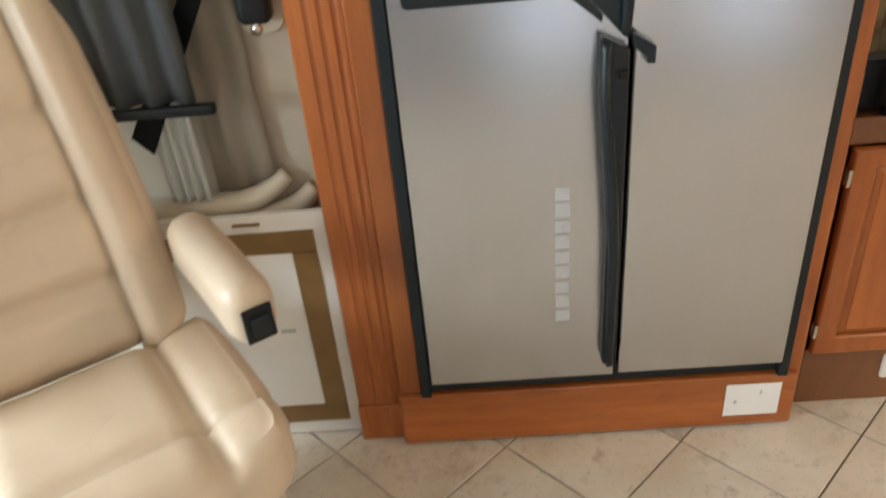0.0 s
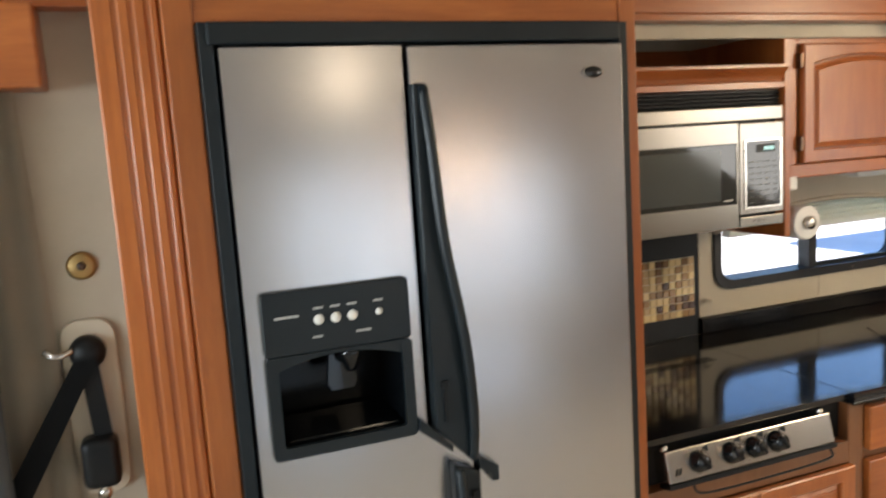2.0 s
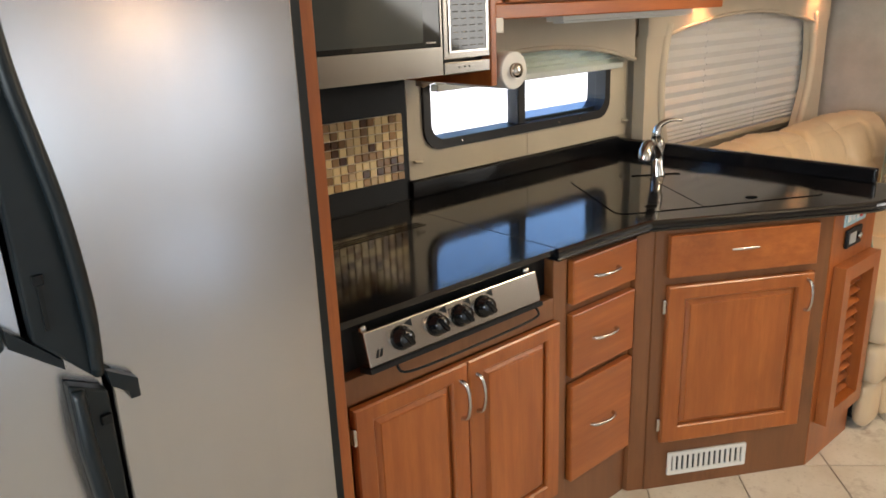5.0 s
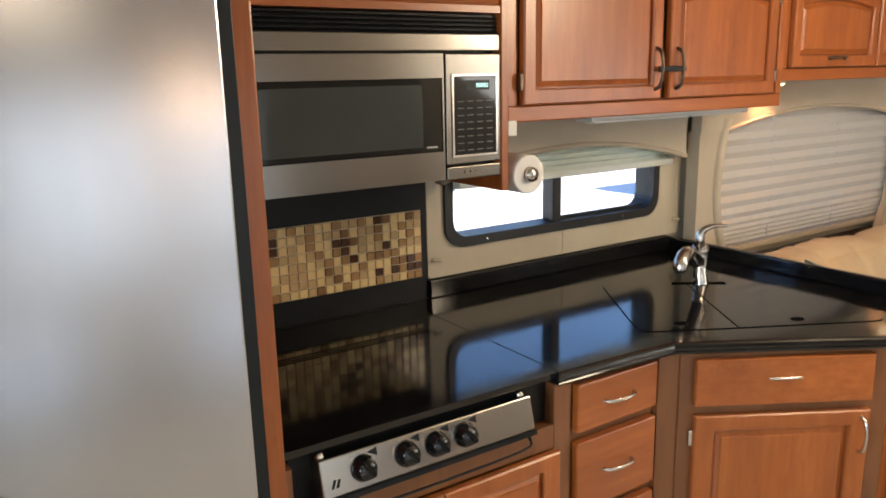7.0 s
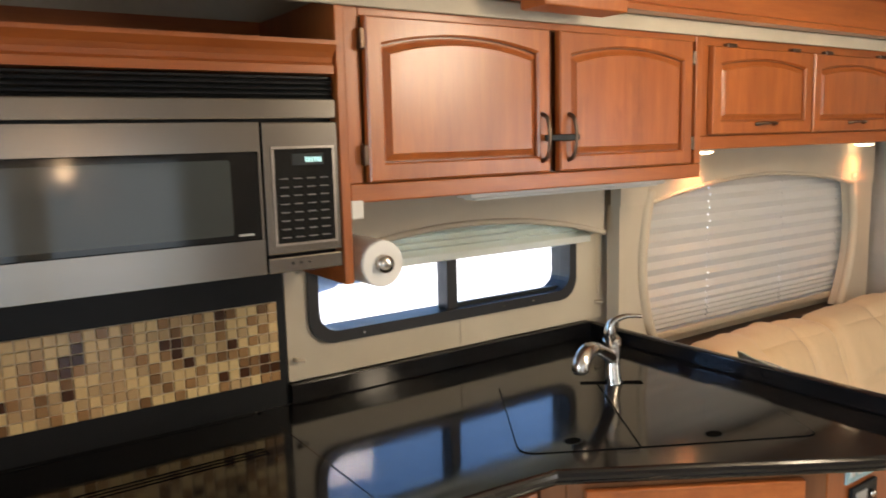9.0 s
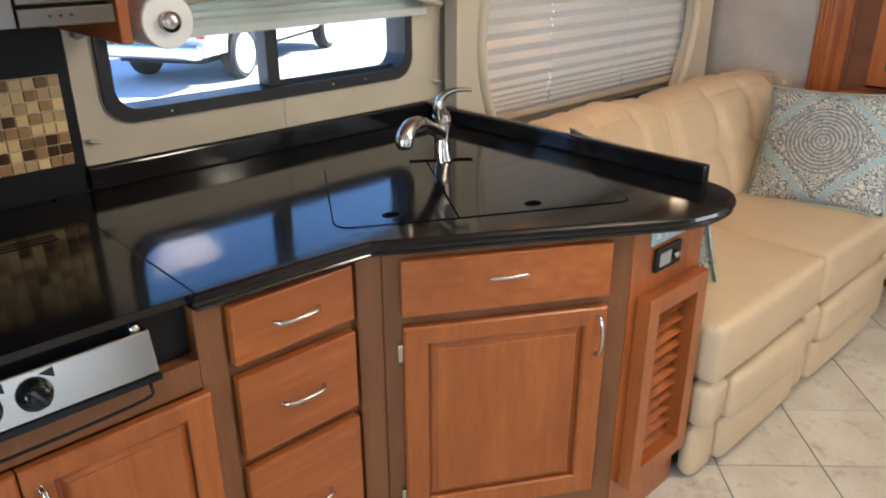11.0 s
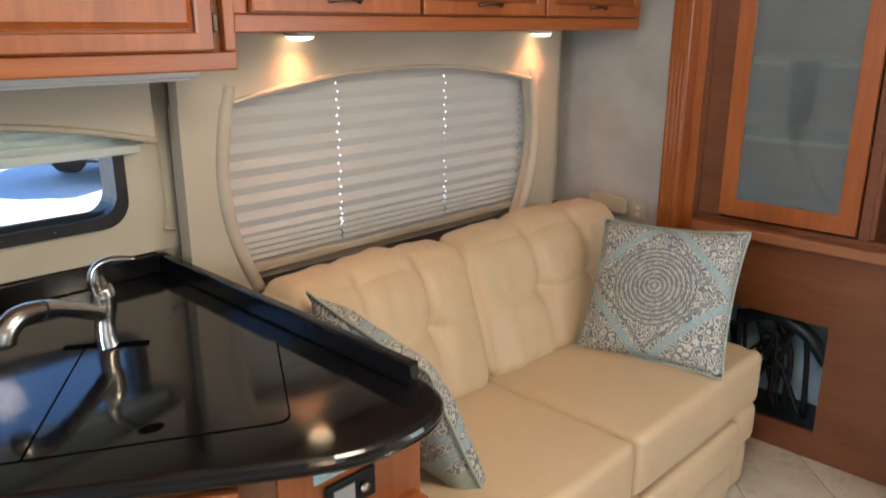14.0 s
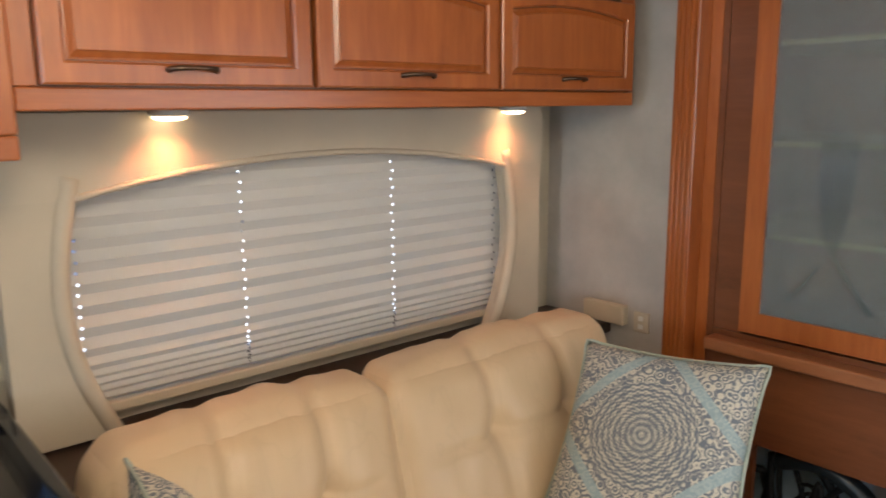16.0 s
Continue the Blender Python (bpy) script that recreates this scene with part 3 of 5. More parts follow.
fr = thing("fridge", (2.53, 1.93, 0.17), "stainless steel side-by-side fridge with zigzag seam and black trim", "fridge")
part("black_frame", join(box(2.108, 2.132, 1.905, 2.65, 0.17, 1.85, 0.002), box(2.934, 2.957, 1.905, 2.65, 0.17, 1.85, 0.002), box(2.122, 2.934, 1.895, 2.65, 1.812, 1.85, 0.004), box(2.122, 2.934, 1.93, 2.65, 0.17, 0.225)), GREYP, fr, "charcoal plastic frame")
part("body", box(2.134, 2.932, 2.062, 2.6, 0.226, 1.811), BLACKP, fr)
XU, XL, ZS = 2.462, 2.553, 1.04
dl = [(2.138, 0.228), (XL - 0.004, 0.228), (XL - 0.004, 0.995), (XU - 0.004, 1.088), (XU - 0.004, 1.805), (2.138, 1.805)]
dr = [(XL + 0.008, 0.228), (2.930, 0.228), (2.930, 1.805), (XU + 0.006, 1.805), (XU + 0.006, 1.10), (XL + 0.008, 1.004)]
FY = 1.886
dispenser = (2.163, 2.435, 1.078, 1.385)
# the freezer door is cut open for the dispenser's niche
nx0, nx1, nz0, nz1 = 2.184, 2.415, 1.100, 1.268
bm = join(prism([(2.138, 0.228), (XL - 0.004, 0.228), (XL - 0.004, 0.995), (2.483, 1.066), (2.138, 1.066)], FY, 1.948, "y"),
          prism([(2.138, 1.066), (2.483, 1.066), (XU - 0.004, 1.088), (XU - 0.004, nz0 - 0.002), (2.138, nz0 - 0.002)], FY, 1.948),
          box(2.138, nx0 - 0.001, FY, 1.948, nz0 - 0.002, nz1 + 0.002), box(nx1 + 0.001, XU - 0.004, FY, 1.948, nz0 - 0.002, nz1 + 0.002),
          prism([(2.138, nz1 + 0.002), (XU - 0.004, nz1 + 0.002), (XU - 0.004, 1.805), (2.138, 1.805)], FY, 1.948, "y"))
ld = part("freezer_door", bm, STEEL, fr, "brushed steel door with an ice dispenser")
rd = part("fridge_door", prism(dr, FY, 1.948, "y", 0.004), STEEL, fr, "brushed steel door")
# dispenser
part("dispenser_panel", prism(rounded(dispenser[0], dispenser[1], nz1 + 0.001, dispenser[3], 0.008), FY - 0.012, FY - 0.0005, "y", 0.002, 1), GREYP, ld, "black control panel")
part("dispenser_surround", ring(rounded(dispenser[0], dispenser[1], dispenser[2], nz1, 0.01), rounded(nx0, nx1, nz0, nz1 - 0.003, 0.006), FY - 0.012, FY - 0.0005), GREYP, ld)
nb = box(nx0, nx1, FY - 0.003, 2.055, nz0, nz1)
nb.faces.ensure_lookup_table()
bmesh.ops.delete(nb, geom=[f for f in nb.faces if f.calc_center_median().y < FY], context="FACES")
part("niche", nb, plain("niche_black", (0.004, 0.005, 0.006), 0.18, 0, 0.2, 8, 0.0, 120, 0.0, 0.2), ld, "glossy black dispenser niche")
part("chute", lathe([(0.026, 0), (0.022, 0.02), (0.012, 0.045), (0.008, 0.05)], 16, pose(2.325, 1.918, 1.262, 180)), BLACKG, ld, smooth=True)
part("lever", prism([(2.292, 1.165), (2.338, 1.165), (2.346, 1.18), (2.340, 1.24), (2.290, 1.24), (2.284, 1.18)], 1.955, 1.962, "y", 0.002, 1), BLACKG, ld, "glossy black push lever")
part("drip_tray", box(nx0 + 0.012, nx1 - 0.012, 1.895, 2.04, nz0 + 0.001, nz0 + 0.006, 0.002), BLACKG, ld)
arch = [(nx0, nz1 - 0.0035)] + [(nx0 + (nx1 - nx0) * i / 12, nz1 - 0.026 + 0.020 * (1 - (2 * i / 12 - 1) ** 2)) for i in range(13)] + [(nx1, nz1 - 0.0035)]
part("niche_brow", prism(arch, FY - 0.010, FY + 0.004), GREYP, ld, "curved lower edge of the control panel")
for x in (2.263, 2.294, 2.325, 2.375):
    r = 0.0095 if x < 2.35 else 0.0065
    part("button", lathe([(r, 0), (r, 0.003), (r * 0.8, 0.005)], 14, pose(x, FY - 0.0122, 1.328, 90)), WHITEP, ld, "round white button", True)
    part("button_caption", box(x - 0.009, x + 0.009, FY - 0.0134, FY - 0.0124, 1.347, 1.351), INK, ld)
part("panel_caption", box(2.185, 2.228, FY - 0.0134, FY - 0.0124, 1.337, 1.341), INK, ld)
part("panel_caption", box(2.25, 2.268, FY - 0.0134, FY - 0.0124, 1.295, 1.299), INK, ld)
part("panel_caption", box(2.33, 2.358, FY - 0.0134, FY - 0.0124, 1.295, 1.299), INK, ld)
part("badge", lathe([(0.022, 0), (0.022, 0.003), (0.018, 0.005)], 20, pose(2.858, FY - 0.0005, 1.748, 90) @ Matrix.Diagonal((1, 0.55, 1, 1))), BLACKG, rd, "small oval dark badge", True)
part("badge_rim", ring([(2.858 + 0.024 * math.cos(a * 0.3142), 1.748 + 0.0135 * math.sin(a * 0.3142)) for a in range(20)], [(2.858 + 0.0215 * math.cos(a * 0.3142), 1.748 + 0.0117 * math.sin(a * 0.3142)) for a in range(20)], FY - 0.004, FY - 0.0005), NICKEL, rd)
# upper handle on the fridge door: a blade that widens downwards, with a raised edge
hu = [(XU + 0.002, 1.735), (2.490, 1.735), (2.497, 1.70), (2.497, 1.56), (2.507, 1.43), (2.527, 1.31), (2.543, 1.20), (2.549, 1.10), (2.549, 1.010), (2.538, 1.006), (XU + 0.004, 1.088)]
part("handle", prism(hu, FY - 0.030, FY - 0.0005, "y", 0.004), GREYP, rd, "charcoal blade handle")
part("handle_grip", tube([(2.482, FY - 0.032, 1.728), (2.487, FY - 0.046, 1.62), (2.497, FY - 0.052, 1.45), (2.525, FY - 0.052, 1.27), (2.538, FY - 0.045, 1.12), (2.538, FY - 0.034, 1.018)], (0.010, 0.011, 0.011, 0.011, 0.011, 0.009), 8, 5), GREYP, rd, smooth=True)
part("latch", join(box(2.480, 2.494, FY - 0.036, FY - 0.029, 1.165, 1.18, 0.002), box(2.484, 2.490, FY - 0.035, FY - 0.029, 1.10, 1.165)), BLACKP, rd)
# lower handle on the freezer door
hl = [(2.497, 1.01), (2.548, 0.985), (2.549, 0.283), (2.530, 0.276), (2.517, 0.29), (2.519, 0.62), (2.508, 0.78), (2.498, 0.90)]
part("handle", prism(hl, FY - 0.030, FY - 0.0005, "y", 0.004), GREYP, ld, "charcoal blade handle")
part("handle_grip", tube([(2.507, FY - 0.034, 1.00), (2.506, FY - 0.05, 0.90), (2.517, FY - 0.054, 0.76), (2.528, FY - 0.052, 0.6), (2.530, FY - 0.047, 0.42), (2.533, FY - 0.032, 0.284)], (0.009, 0.011, 0.011, 0.011, 0.010, 0.008), 8, 5), GREYP, ld, smooth=True)
part("latch", box(2.530, 2.546, FY - 0.037, FY - 0.029, 0.935, 0.95, 0.002), BLACKP, ld)
for i in range(9):
    part("sticker_mark", box(2.421 + 0.0008 * (i % 2), 2.451 - 0.0006 * (i % 3), FY - 0.0008, FY - 0.0002, 0.389 + i * 0.037, 0.417 + i * 0.037 + 0.003 * (i % 2)), RESIDUE, ld, "pale square of sticker residue")
part("seam_step", prism([(2.437, 1.112), (2.437, 1.085), (2.500, 1.032), (2.500, 1.046)], FY - 0.022, FY - 0.0005), GREYP, fr)
part("seam_step", prism([(2.552, 1.012), (2.594, 0.985), (2.594, 0.955), (2.580, 0.955), (2.578, 0.968), (2.556, 0.985)], FY - 0.022, FY - 0.0005), GREYP, fr)

# ---------- kitchen base cabinets ----------
CY = 1.99
stove_cab = thing("base_cabinet", (3.35, 2.0, 0), "stained wood base cabinet with two doors under the hob", "cabinet")
part("body", box(3.0, 3.715, 2.10, 2.69, 0.10, 0.72), WOODK, stove_cab)
part("face_frame", join(box(3.0, 3.03, CY, 2.10, 0.0, 0.86, 0.002), box(3.685, 3.74, CY, 2.10, 0.0, 0.866, 0.002), box(3.03, 3.685, CY, 2.10, 0.705, 0.765, 0.002), box(3.03, 3.685, CY, 2.10, 0.0, 0.17, 0.002)), WOODK, stove_cab)
panel_door(stove_cab, pose(3.036, CY - 0.021, 0.172), 0.323, 0.53, 0.0, 0.05, pull=(0.30, 0.44, "z"))
panel_door(stove_cab, pose(3.362, CY - 0.021, 0.172), 0.329, 0.53, 0.0, 0.05, pull=(0.025, 0.44, "z"))
part("hinge", box(3.030, 3.038, CY - 0.022, CY - 0.002, 0.62, 0.66, 0.002), NICKEL, stove_cab)
part("hinge", box(3.030, 3.038, CY - 0.022, CY - 0.002, 0.22, 0.26, 0.002), NICKEL, stove_cab)

sv = part("vent_grille", ring(rounded(3.222, 3.492, 0.075, 0.144, 0.004), rounded(3.235, 3.479, 0.088, 0.131, 0.003), CY - 0.008, CY - 0.0005), WHITEP, stove_cab, "white slotted vent grille")
for i in range(13):
    part("slat", box(3.240 + i * 0.0186, 3.250 + i * 0.0186, CY - 0.006, CY - 0.0005, 0.088, 0.131), WHITEP, sv)
part("vent_dark", box(3.235, 3.479, CY - 0.0014, CY - 0.0004, 0.088, 0.131), BLACKP, sv)

hob = thing("gas_hob", (3.35, 2.05, 0.76), "slide-in gas hob with brushed steel knob panel", "hob")
part("burner_box", box(3.034, 3.683, 2.02, 2.55, 0.768, 0.878), BLACKP, hob)
TP = pose(3.34, 1.958, 0.79, -14)
part("control_panel", join(box(-0.262, 0.262, 0, 0.012, 0.0, 0.078, 0.003), box(-0.262, -0.258, 0.01, 0.05, 0.0, 0.078), box(0.258, 0.262, 0.01, 0.05, 0.0, 0.078)), STEELH, hob, "brushed steel control panel", M=TP)
part("panel_foot", box(-0.264, 0.264, -0.002, 0.04, -0.012, -0.001), BLACKP, hob, M=TP)
for x in (-0.172, -0.073, 0.0, 0.072):
    kb = part("knob", lathe([(0.026, 0), (0.027, 0.004), (0.022, 0.008), (0.020, 0.024), (0.016, 0.027)], 18, TP @ pose(x, 0, 0.040, 90)), BLACKG, hob, "glossy black knob", True)
    part("grip", box(x - 0.005, x + 0.005, -0.034, -0.024, 0.022, 0.058, 0.002), BLACKG, kb, M=TP @ pose(x, 0, 0.04, 0, -35, 0) @ pose(-x, 0, -0.04))
    part("dial_mark", prism([(x + 0.012, 0.068), (x + 0.034, 0.073), (x + 0.034, 0.056)], -0.0008, 0.0), GREYP, hob, M=TP)
part("emblem", join(*[prism([(a, 0.018), (a + 0.006, 0.018), (a + 0.012, 0.034), (a + 0.007, 0.034)], -0.001, 0.0) for a in (-0.244, -0.234)]), BLACKP, hob, M=TP)
for x in (-0.252, 0.244):
    part("clip", lathe([(0.009, 0), (0.011, 0.006), (0.009, 0.016)], 12, TP @ pose(x, 0.018, 0.076)), NICKEL, hob, smooth=True)
part("pull_wire", tube([(-0.19, 0.01, -0.012), (-0.185, -0.004, -0.032), (-0.1, -0.006, -0.038), (0.1, -0.006, -0.038), (0.225, -0.005, -0.034), (0.24, -0.004, -0.02), (0.242, 0.012, -0.008)], 0.0032, 6, 4), BLACKP, hob, smooth=True, M=TP)
part("burner_cover", box(3.002, 3.6915, 1.985, 2.66, 0.884, 0.8996, 0.001), COUNTER, hob, "glossy black cover over the burners")
for i in range(3):
    part("vent_slot", box(3.115, 3.61, 2.408 + i * 0.016, 2.414 + i * 0.016, 0.8997, 0.9003), SEAM, hob)

drw = thing("drawer_cabinet", (3.88, 2.0, 0), "narrow stained wood cabinet with three drawers", "cabinet")
part("body", box(3.742, 4.04, 2.0, 2.69, 0.0, 0.862, 0.002), WOODK, drw)
for z0, z1 in ((0.728, 0.852), (0.512, 0.700), (0.180, 0.486)):
    d = part("drawer_front", box(3.748, 4.026, 1.974, 1.998, z0, z1, 0.004), WOODX, drw, "stained wood drawer front")
    bow(d, pose(3.887, 1.974, (z0 + z1) / 2), 0, 0)
solo("corner_post", prism([(4.041, 1.985), (4.041, 2.60), (4.085, 2.60), (4.085, 1.957)], 0.0, 0.862, "z"), WOODK, "stained wood corner post between base cabinets", "cabinet")

# the sink cabinet stands aslant
SA = pose(4.085, 1.953, 0, 0, 0, -30.6)
sk = thing("sink_cabinet", (4.3, 1.85, 0), "slanted stained wood sink cabinet with raised-panel door", "cabinet")
part("body", prism([(4.087, 1.952), (4.575, 1.664), (4.575, 2.68), (4.087, 2.68)], 0.0, 0.862, "z"), WOODK, sk)
d = part("drawer_front", box(0.037, 0.512, -0.022, -0.002, 0.722, 0.852, 0.004), WOODX, sk, "stained wood false drawer front", M=SA)
bow(d, SA, 0.275, 0.79, "x", 0.12)
SA2 = SA @ pose(0, -0.022, 0)
panel_door(sk, SA2 @ pose(0.040, 0, 0.175), 0.472, 0.52, 0.0, 0.055, pull=(0.447, 0.45, "z"))
for z in (0.235, 0.63):
    part("hinge", box(0.028, 0.040, -0.012, -0.001, z - 0.022, z + 0.022, 0.002), NICKEL, sk, M=SA)
vg = part("vent_grille", ring(rounded(0.075, 0.345, 0.045, 0.125, 0.004), rounded(0.088, 0.332, 0.058, 0.112, 0.003), -0.008, -0.001), WHITEP, sk, "white slotted vent grille", M=SA)
for i in range(13):
    part("slat", box(0.094 + i * 0.0185, 0.104 + i * 0.0185, -0.006, -0.001, 0.058, 0.112), WHITEP, vg, M=SA)
part("vent_dark", box(0.088, 0.332, -0.0015, -0.0005, 0.058, 0.112), BLACKP, vg, M=SA)

lc = thing("louvre_cabinet", (4.73, 1.66, 0), "stained wood end cabinet with louvred door", "cabinet")
lx0, lx1, lz0, lz1 = 4.612, 4.880, 0.145, 0.690
oa, ob2, oc, od = lx0 + 0.044, lx1 - 0.044, lz0 + 0.048, lz1 - 0.048
part("body", box(4.577, 4.895, 1.735, 2.68, 0.0, 0.862, 0.003), WOOD, lc)
part("face_frame", ring([(4.577, 0.0), (4.895, 0.0), (4.895, 0.862), (4.577, 0.862)], [(oa, oc), (ob2, oc), (ob2, od), (oa, od)], 1.662, 1.734), WOOD, lc)
ldr = part("louvre_door", ring([(lx0, lz0), (lx1, lz0), (lx1, lz1), (lx0, lz1)], [(oa, oc), (ob2, oc), (ob2, od), (oa, od)], 1.624, 1.661), WOOD, lc, "louvred wooden door")
# dark sheet: the shade between the slats is put into its colour
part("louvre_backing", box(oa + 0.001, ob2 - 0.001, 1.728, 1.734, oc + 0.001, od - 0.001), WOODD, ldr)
for i in range(11):
    z = oc + 0.004 + i * 0.0395
    part("louvre", prism([(1.656, z), (1.653, z + 0.005), (1.708, z + 0.046), (1.711, z + 0.041)], oa + 0.001, ob2 - 0.001, "x"), WOOD, ldr)
sp = part("switch_plate", box(4.645, 4.80, 1.6565, 1.6615, 0.808, 0.858, 0.002), BLUEP, lc, "pale blue tank monitor plate")
for i in range(4):
    part("rocker", box(4.66 + i * 0.03, 4.678 + i * 0.03, 1.653, 1.657, 0.822, 0.846, 0.002), RED if i == 3 else WHITEP, sp)
sw = part("switch_box", box(4.665, 4.775, 1.652, 1.6615, 0.735, 0.795, 0.003), BLACKP, lc, "black switch module")
part("dial", lathe([(0.010, 0), (0.009, 0.01)], 12, pose(4.745, 1.652, 0.765, 90)), NICKEL, sw, smooth=True)
part("slot", box(4.68, 4.725, 1.650, 1.653, 0.748, 0.782), INK, sw)

# ---------- worktop ----------
ct = thing("worktop", (4.2, 2.2, 0.86), "glossy black worktop with raised backsplash and fitted sink lids", "worktop")
edge = [(3.680, 2.695), (3.680, 1.968), (3.9, 1.958), (4.055, 1.946), (4.35, 1.765), (4.60, 1.607), (4.66, 1.573), (4.73, 1.556), (4.80, 1.554), (4.86, 1.570), (4.905, 1.602), (4.93, 1.65), (4.937, 1.71), (4.935, 2.695)]


def softened(pts, first, last):
    """Cuts the corners of a stretch of an outline twice, to round it."""
    head, mid, tail = pts[:first], [Vector(p) for p in pts[first:last]], pts[last:]
    for _ in range(2):
        cutp = [mid[0]]
        for a, b in zip(mid, mid[1:]):
            cutp += [a * 0.75 + b * 0.25, a * 0.25 + b * 0.75]
        mid = cutp + [mid[-1]]
    return head + [tuple(p) for p in mid] + tail


edge = softened(edge, 5, 13)


def inset(pts, d):
    out, k = [], len(pts)
    for i in range(k):
        a, b, c = Vector(pts[i - 1]), Vector(pts[i]), Vector(pts[(i + 1) % k])
        n1 = Vector((-(b - a).y, (b - a).x)).normalized()
        n2 = Vector((-(c - b).y, (c - b).x)).normalized()
        m = (n1 + n2)
        m = m / max(0.3, m.length_squared / 2)
        out.append((b.x + m.x * d, b.y + m.y * d))
    return out


prof = [(0.012, 0.866), (0.006, 0.868), (0.003, 0.873), (0.006, 0.877), (0.001, 0.880), (0.0, 0.887), (0.003, 0.894), (0.008, 0.898), (0.014, 0.9)]
bm = bmesh.new()
rows = [[bm.verts.new((*p, z)) for p in inset(edge, d)] for d, z in prof]
for a, b in zip(rows, rows[1:]):
    for i in range(len(edge)):
        j = (i + 1) % len(edge)
        bm.faces.new((a[i], a[j], b[j], b[i]))
bm.faces.new(rows[0])
bm.faces.new(rows[-1])
part("slab", bm, COUNTER, ct, "black slab with stepped bullnose edge")
part("rear_strip", box(3.002, 3.678, 2.662, 2.695, 0.87, 0.9), COUNTER, ct)
part("backsplash", box(3.775, 4.879, 2.668, 2.698, 0.9, 0.957, 0.004), COUNTER, ct, "low black backsplash")
part("end_lip", box(4.880, 4.906, 1.672, 2.698, 0.9, 0.950, 0.006, 3), COUNTER, ct, "raised black lip beside the sofa")
def round_corners(pts, radii, n=5):
    """A polygon with its corners rounded off."""
    out, k = [], len(pts)
    for i, r in enumerate(radii):
        a, b, c = Vector(pts[i - 1]), Vector(pts[i]), Vector(pts[(i + 1) % k])
        p, q = b + (a - b).normalized() * r, b + (c - b).normalized() * r
        out += [tuple(p * (1 - t) ** 2 + b * 2 * t * (1 - t) + q * t * t) for t in [j / n for j in range(n + 1)]]
    return out


for pts, radii in ((((4.048, 2.060), (4.283, 1.928), (4.520, 2.290), (4.292, 2.440)), (0.045, 0.004, 0.004, 0.02)),
                   (((4.287, 1.926), (4.652, 1.730), (4.832, 2.045), (4.524, 2.288)), (0.004, 0.03, 0.02, 0.004))):
    pts = round_corners(pts, radii)
    part("sink_lid", prism(pts, 0.9002, 0.9022, "z"), COUNTER, ct, "flush black sink lid")
    mid = Vector((sum(p[0] for p in pts) / len(pts), sum(p[1] for p in pts) / len(pts)))
    wide = [tuple(Vector(p) + (Vector(p) - mid).normalized() * 0.0044) for p in pts]
    seam = bmesh.new()
    loops = [[seam.verts.new((*p, z)) for p in ps] for ps, z in ((wide, 0.9006), (pts, 0.9006))]
    for i in range(len(pts)):
        j = (i + 1) % len(pts)
        seam.faces.new((loops[0][i], loops[0][j], loops[1][j], loops[1][i]))
    part("lid_seam", seam, SEAM, ct, "dull dark gap round the lid")
for x, y in ((4.189, 2.042), (4.472, 1.874)):
    part("finger_hole", lathe([(0.019, 0), (0.019, 0.0005), (0.018, 0.0007)], 22, pose(x, y, 0.9022) @ Matrix.Diagonal((1.15, 0.85, 1, 1))), SEAM, ct)
    part("finger_hole_rim", lathe([(0.0215, 0), (0.021, 0.0004)], 22, pose(x, y, 0.9021) @ Matrix.Diagonal((1.15, 0.85, 1, 1))), GREYP, ct)
part("faucet_slot", prism([(4.488, 2.318), (4.500, 2.336), (4.640, 2.238), (4.628, 2.220)], 0.9002, 0.9030, "z"), SEAM, ct)

fa = thing("faucet", (4.563, 2.278, 0.9), "brushed nickel single-lever kitchen faucet", "faucet")
part("body", tube([(4.566, 2.272, 0.9025), (4.564, 2.274, 0.925), (4.567, 2.278, 0.955), (4.572, 2.282, 0.985), (4.572, 2.284, 1.010), (4.568, 2.284, 1.028)], (0.026, 0.0225, 0.0205, 0.0250, 0.0260, 0.0235), 18, 6), NICKEL, fa, smooth=True)
part("spout", tube([(4.568, 2.280, 0.968), (4.545, 2.270, 0.985), (4.488, 2.242, 1.014), (4.432, 2.216, 1.036), (4.385, 2.196, 1.038), (4.358, 2.186, 1.020), (4.352, 2.184, 0.998)], (0.020, 0.0185, 0.0165, 0.018, 0.0215, 0.0225, 0.021), 16, 6), NICKEL, fa, smooth=True)
part("spray_seam", tube([(4.433, 2.2163, 1.0355), (4.430, 2.215, 1.0362)], 0.0190, 16, 1), GREYP, fa)
part("aerator", lathe([(0.017, 0), (0.017, 0.004)], 16, pose(4.352, 2.184, 0.9935)), BLACKP, fa)
part("lever", tube([(4.568, 2.284, 1.020), (4.560, 2.280, 1.050), (4.565, 2.272, 1.078), (4.588, 2.250, 1.094), (4.622, 2.222, 1.094)], (0.0235, 0.0205, 0.0140, 0.0088, 0.0060), 14, 7, 0.8), NICKEL, fa, "curved nickel lever", smooth=True)

# ---------- backsplash panel and mosaic ----------
bp = thing("splash_panel", (3.39, 2.69, 0.9), "dark splash panel behind the hob with mosaic inset", "panel")
part("panel", box(3.0, 3.774, 2.684, 2.698, 0.9, 1.36), BLACKP, bp, "black laminate panel")

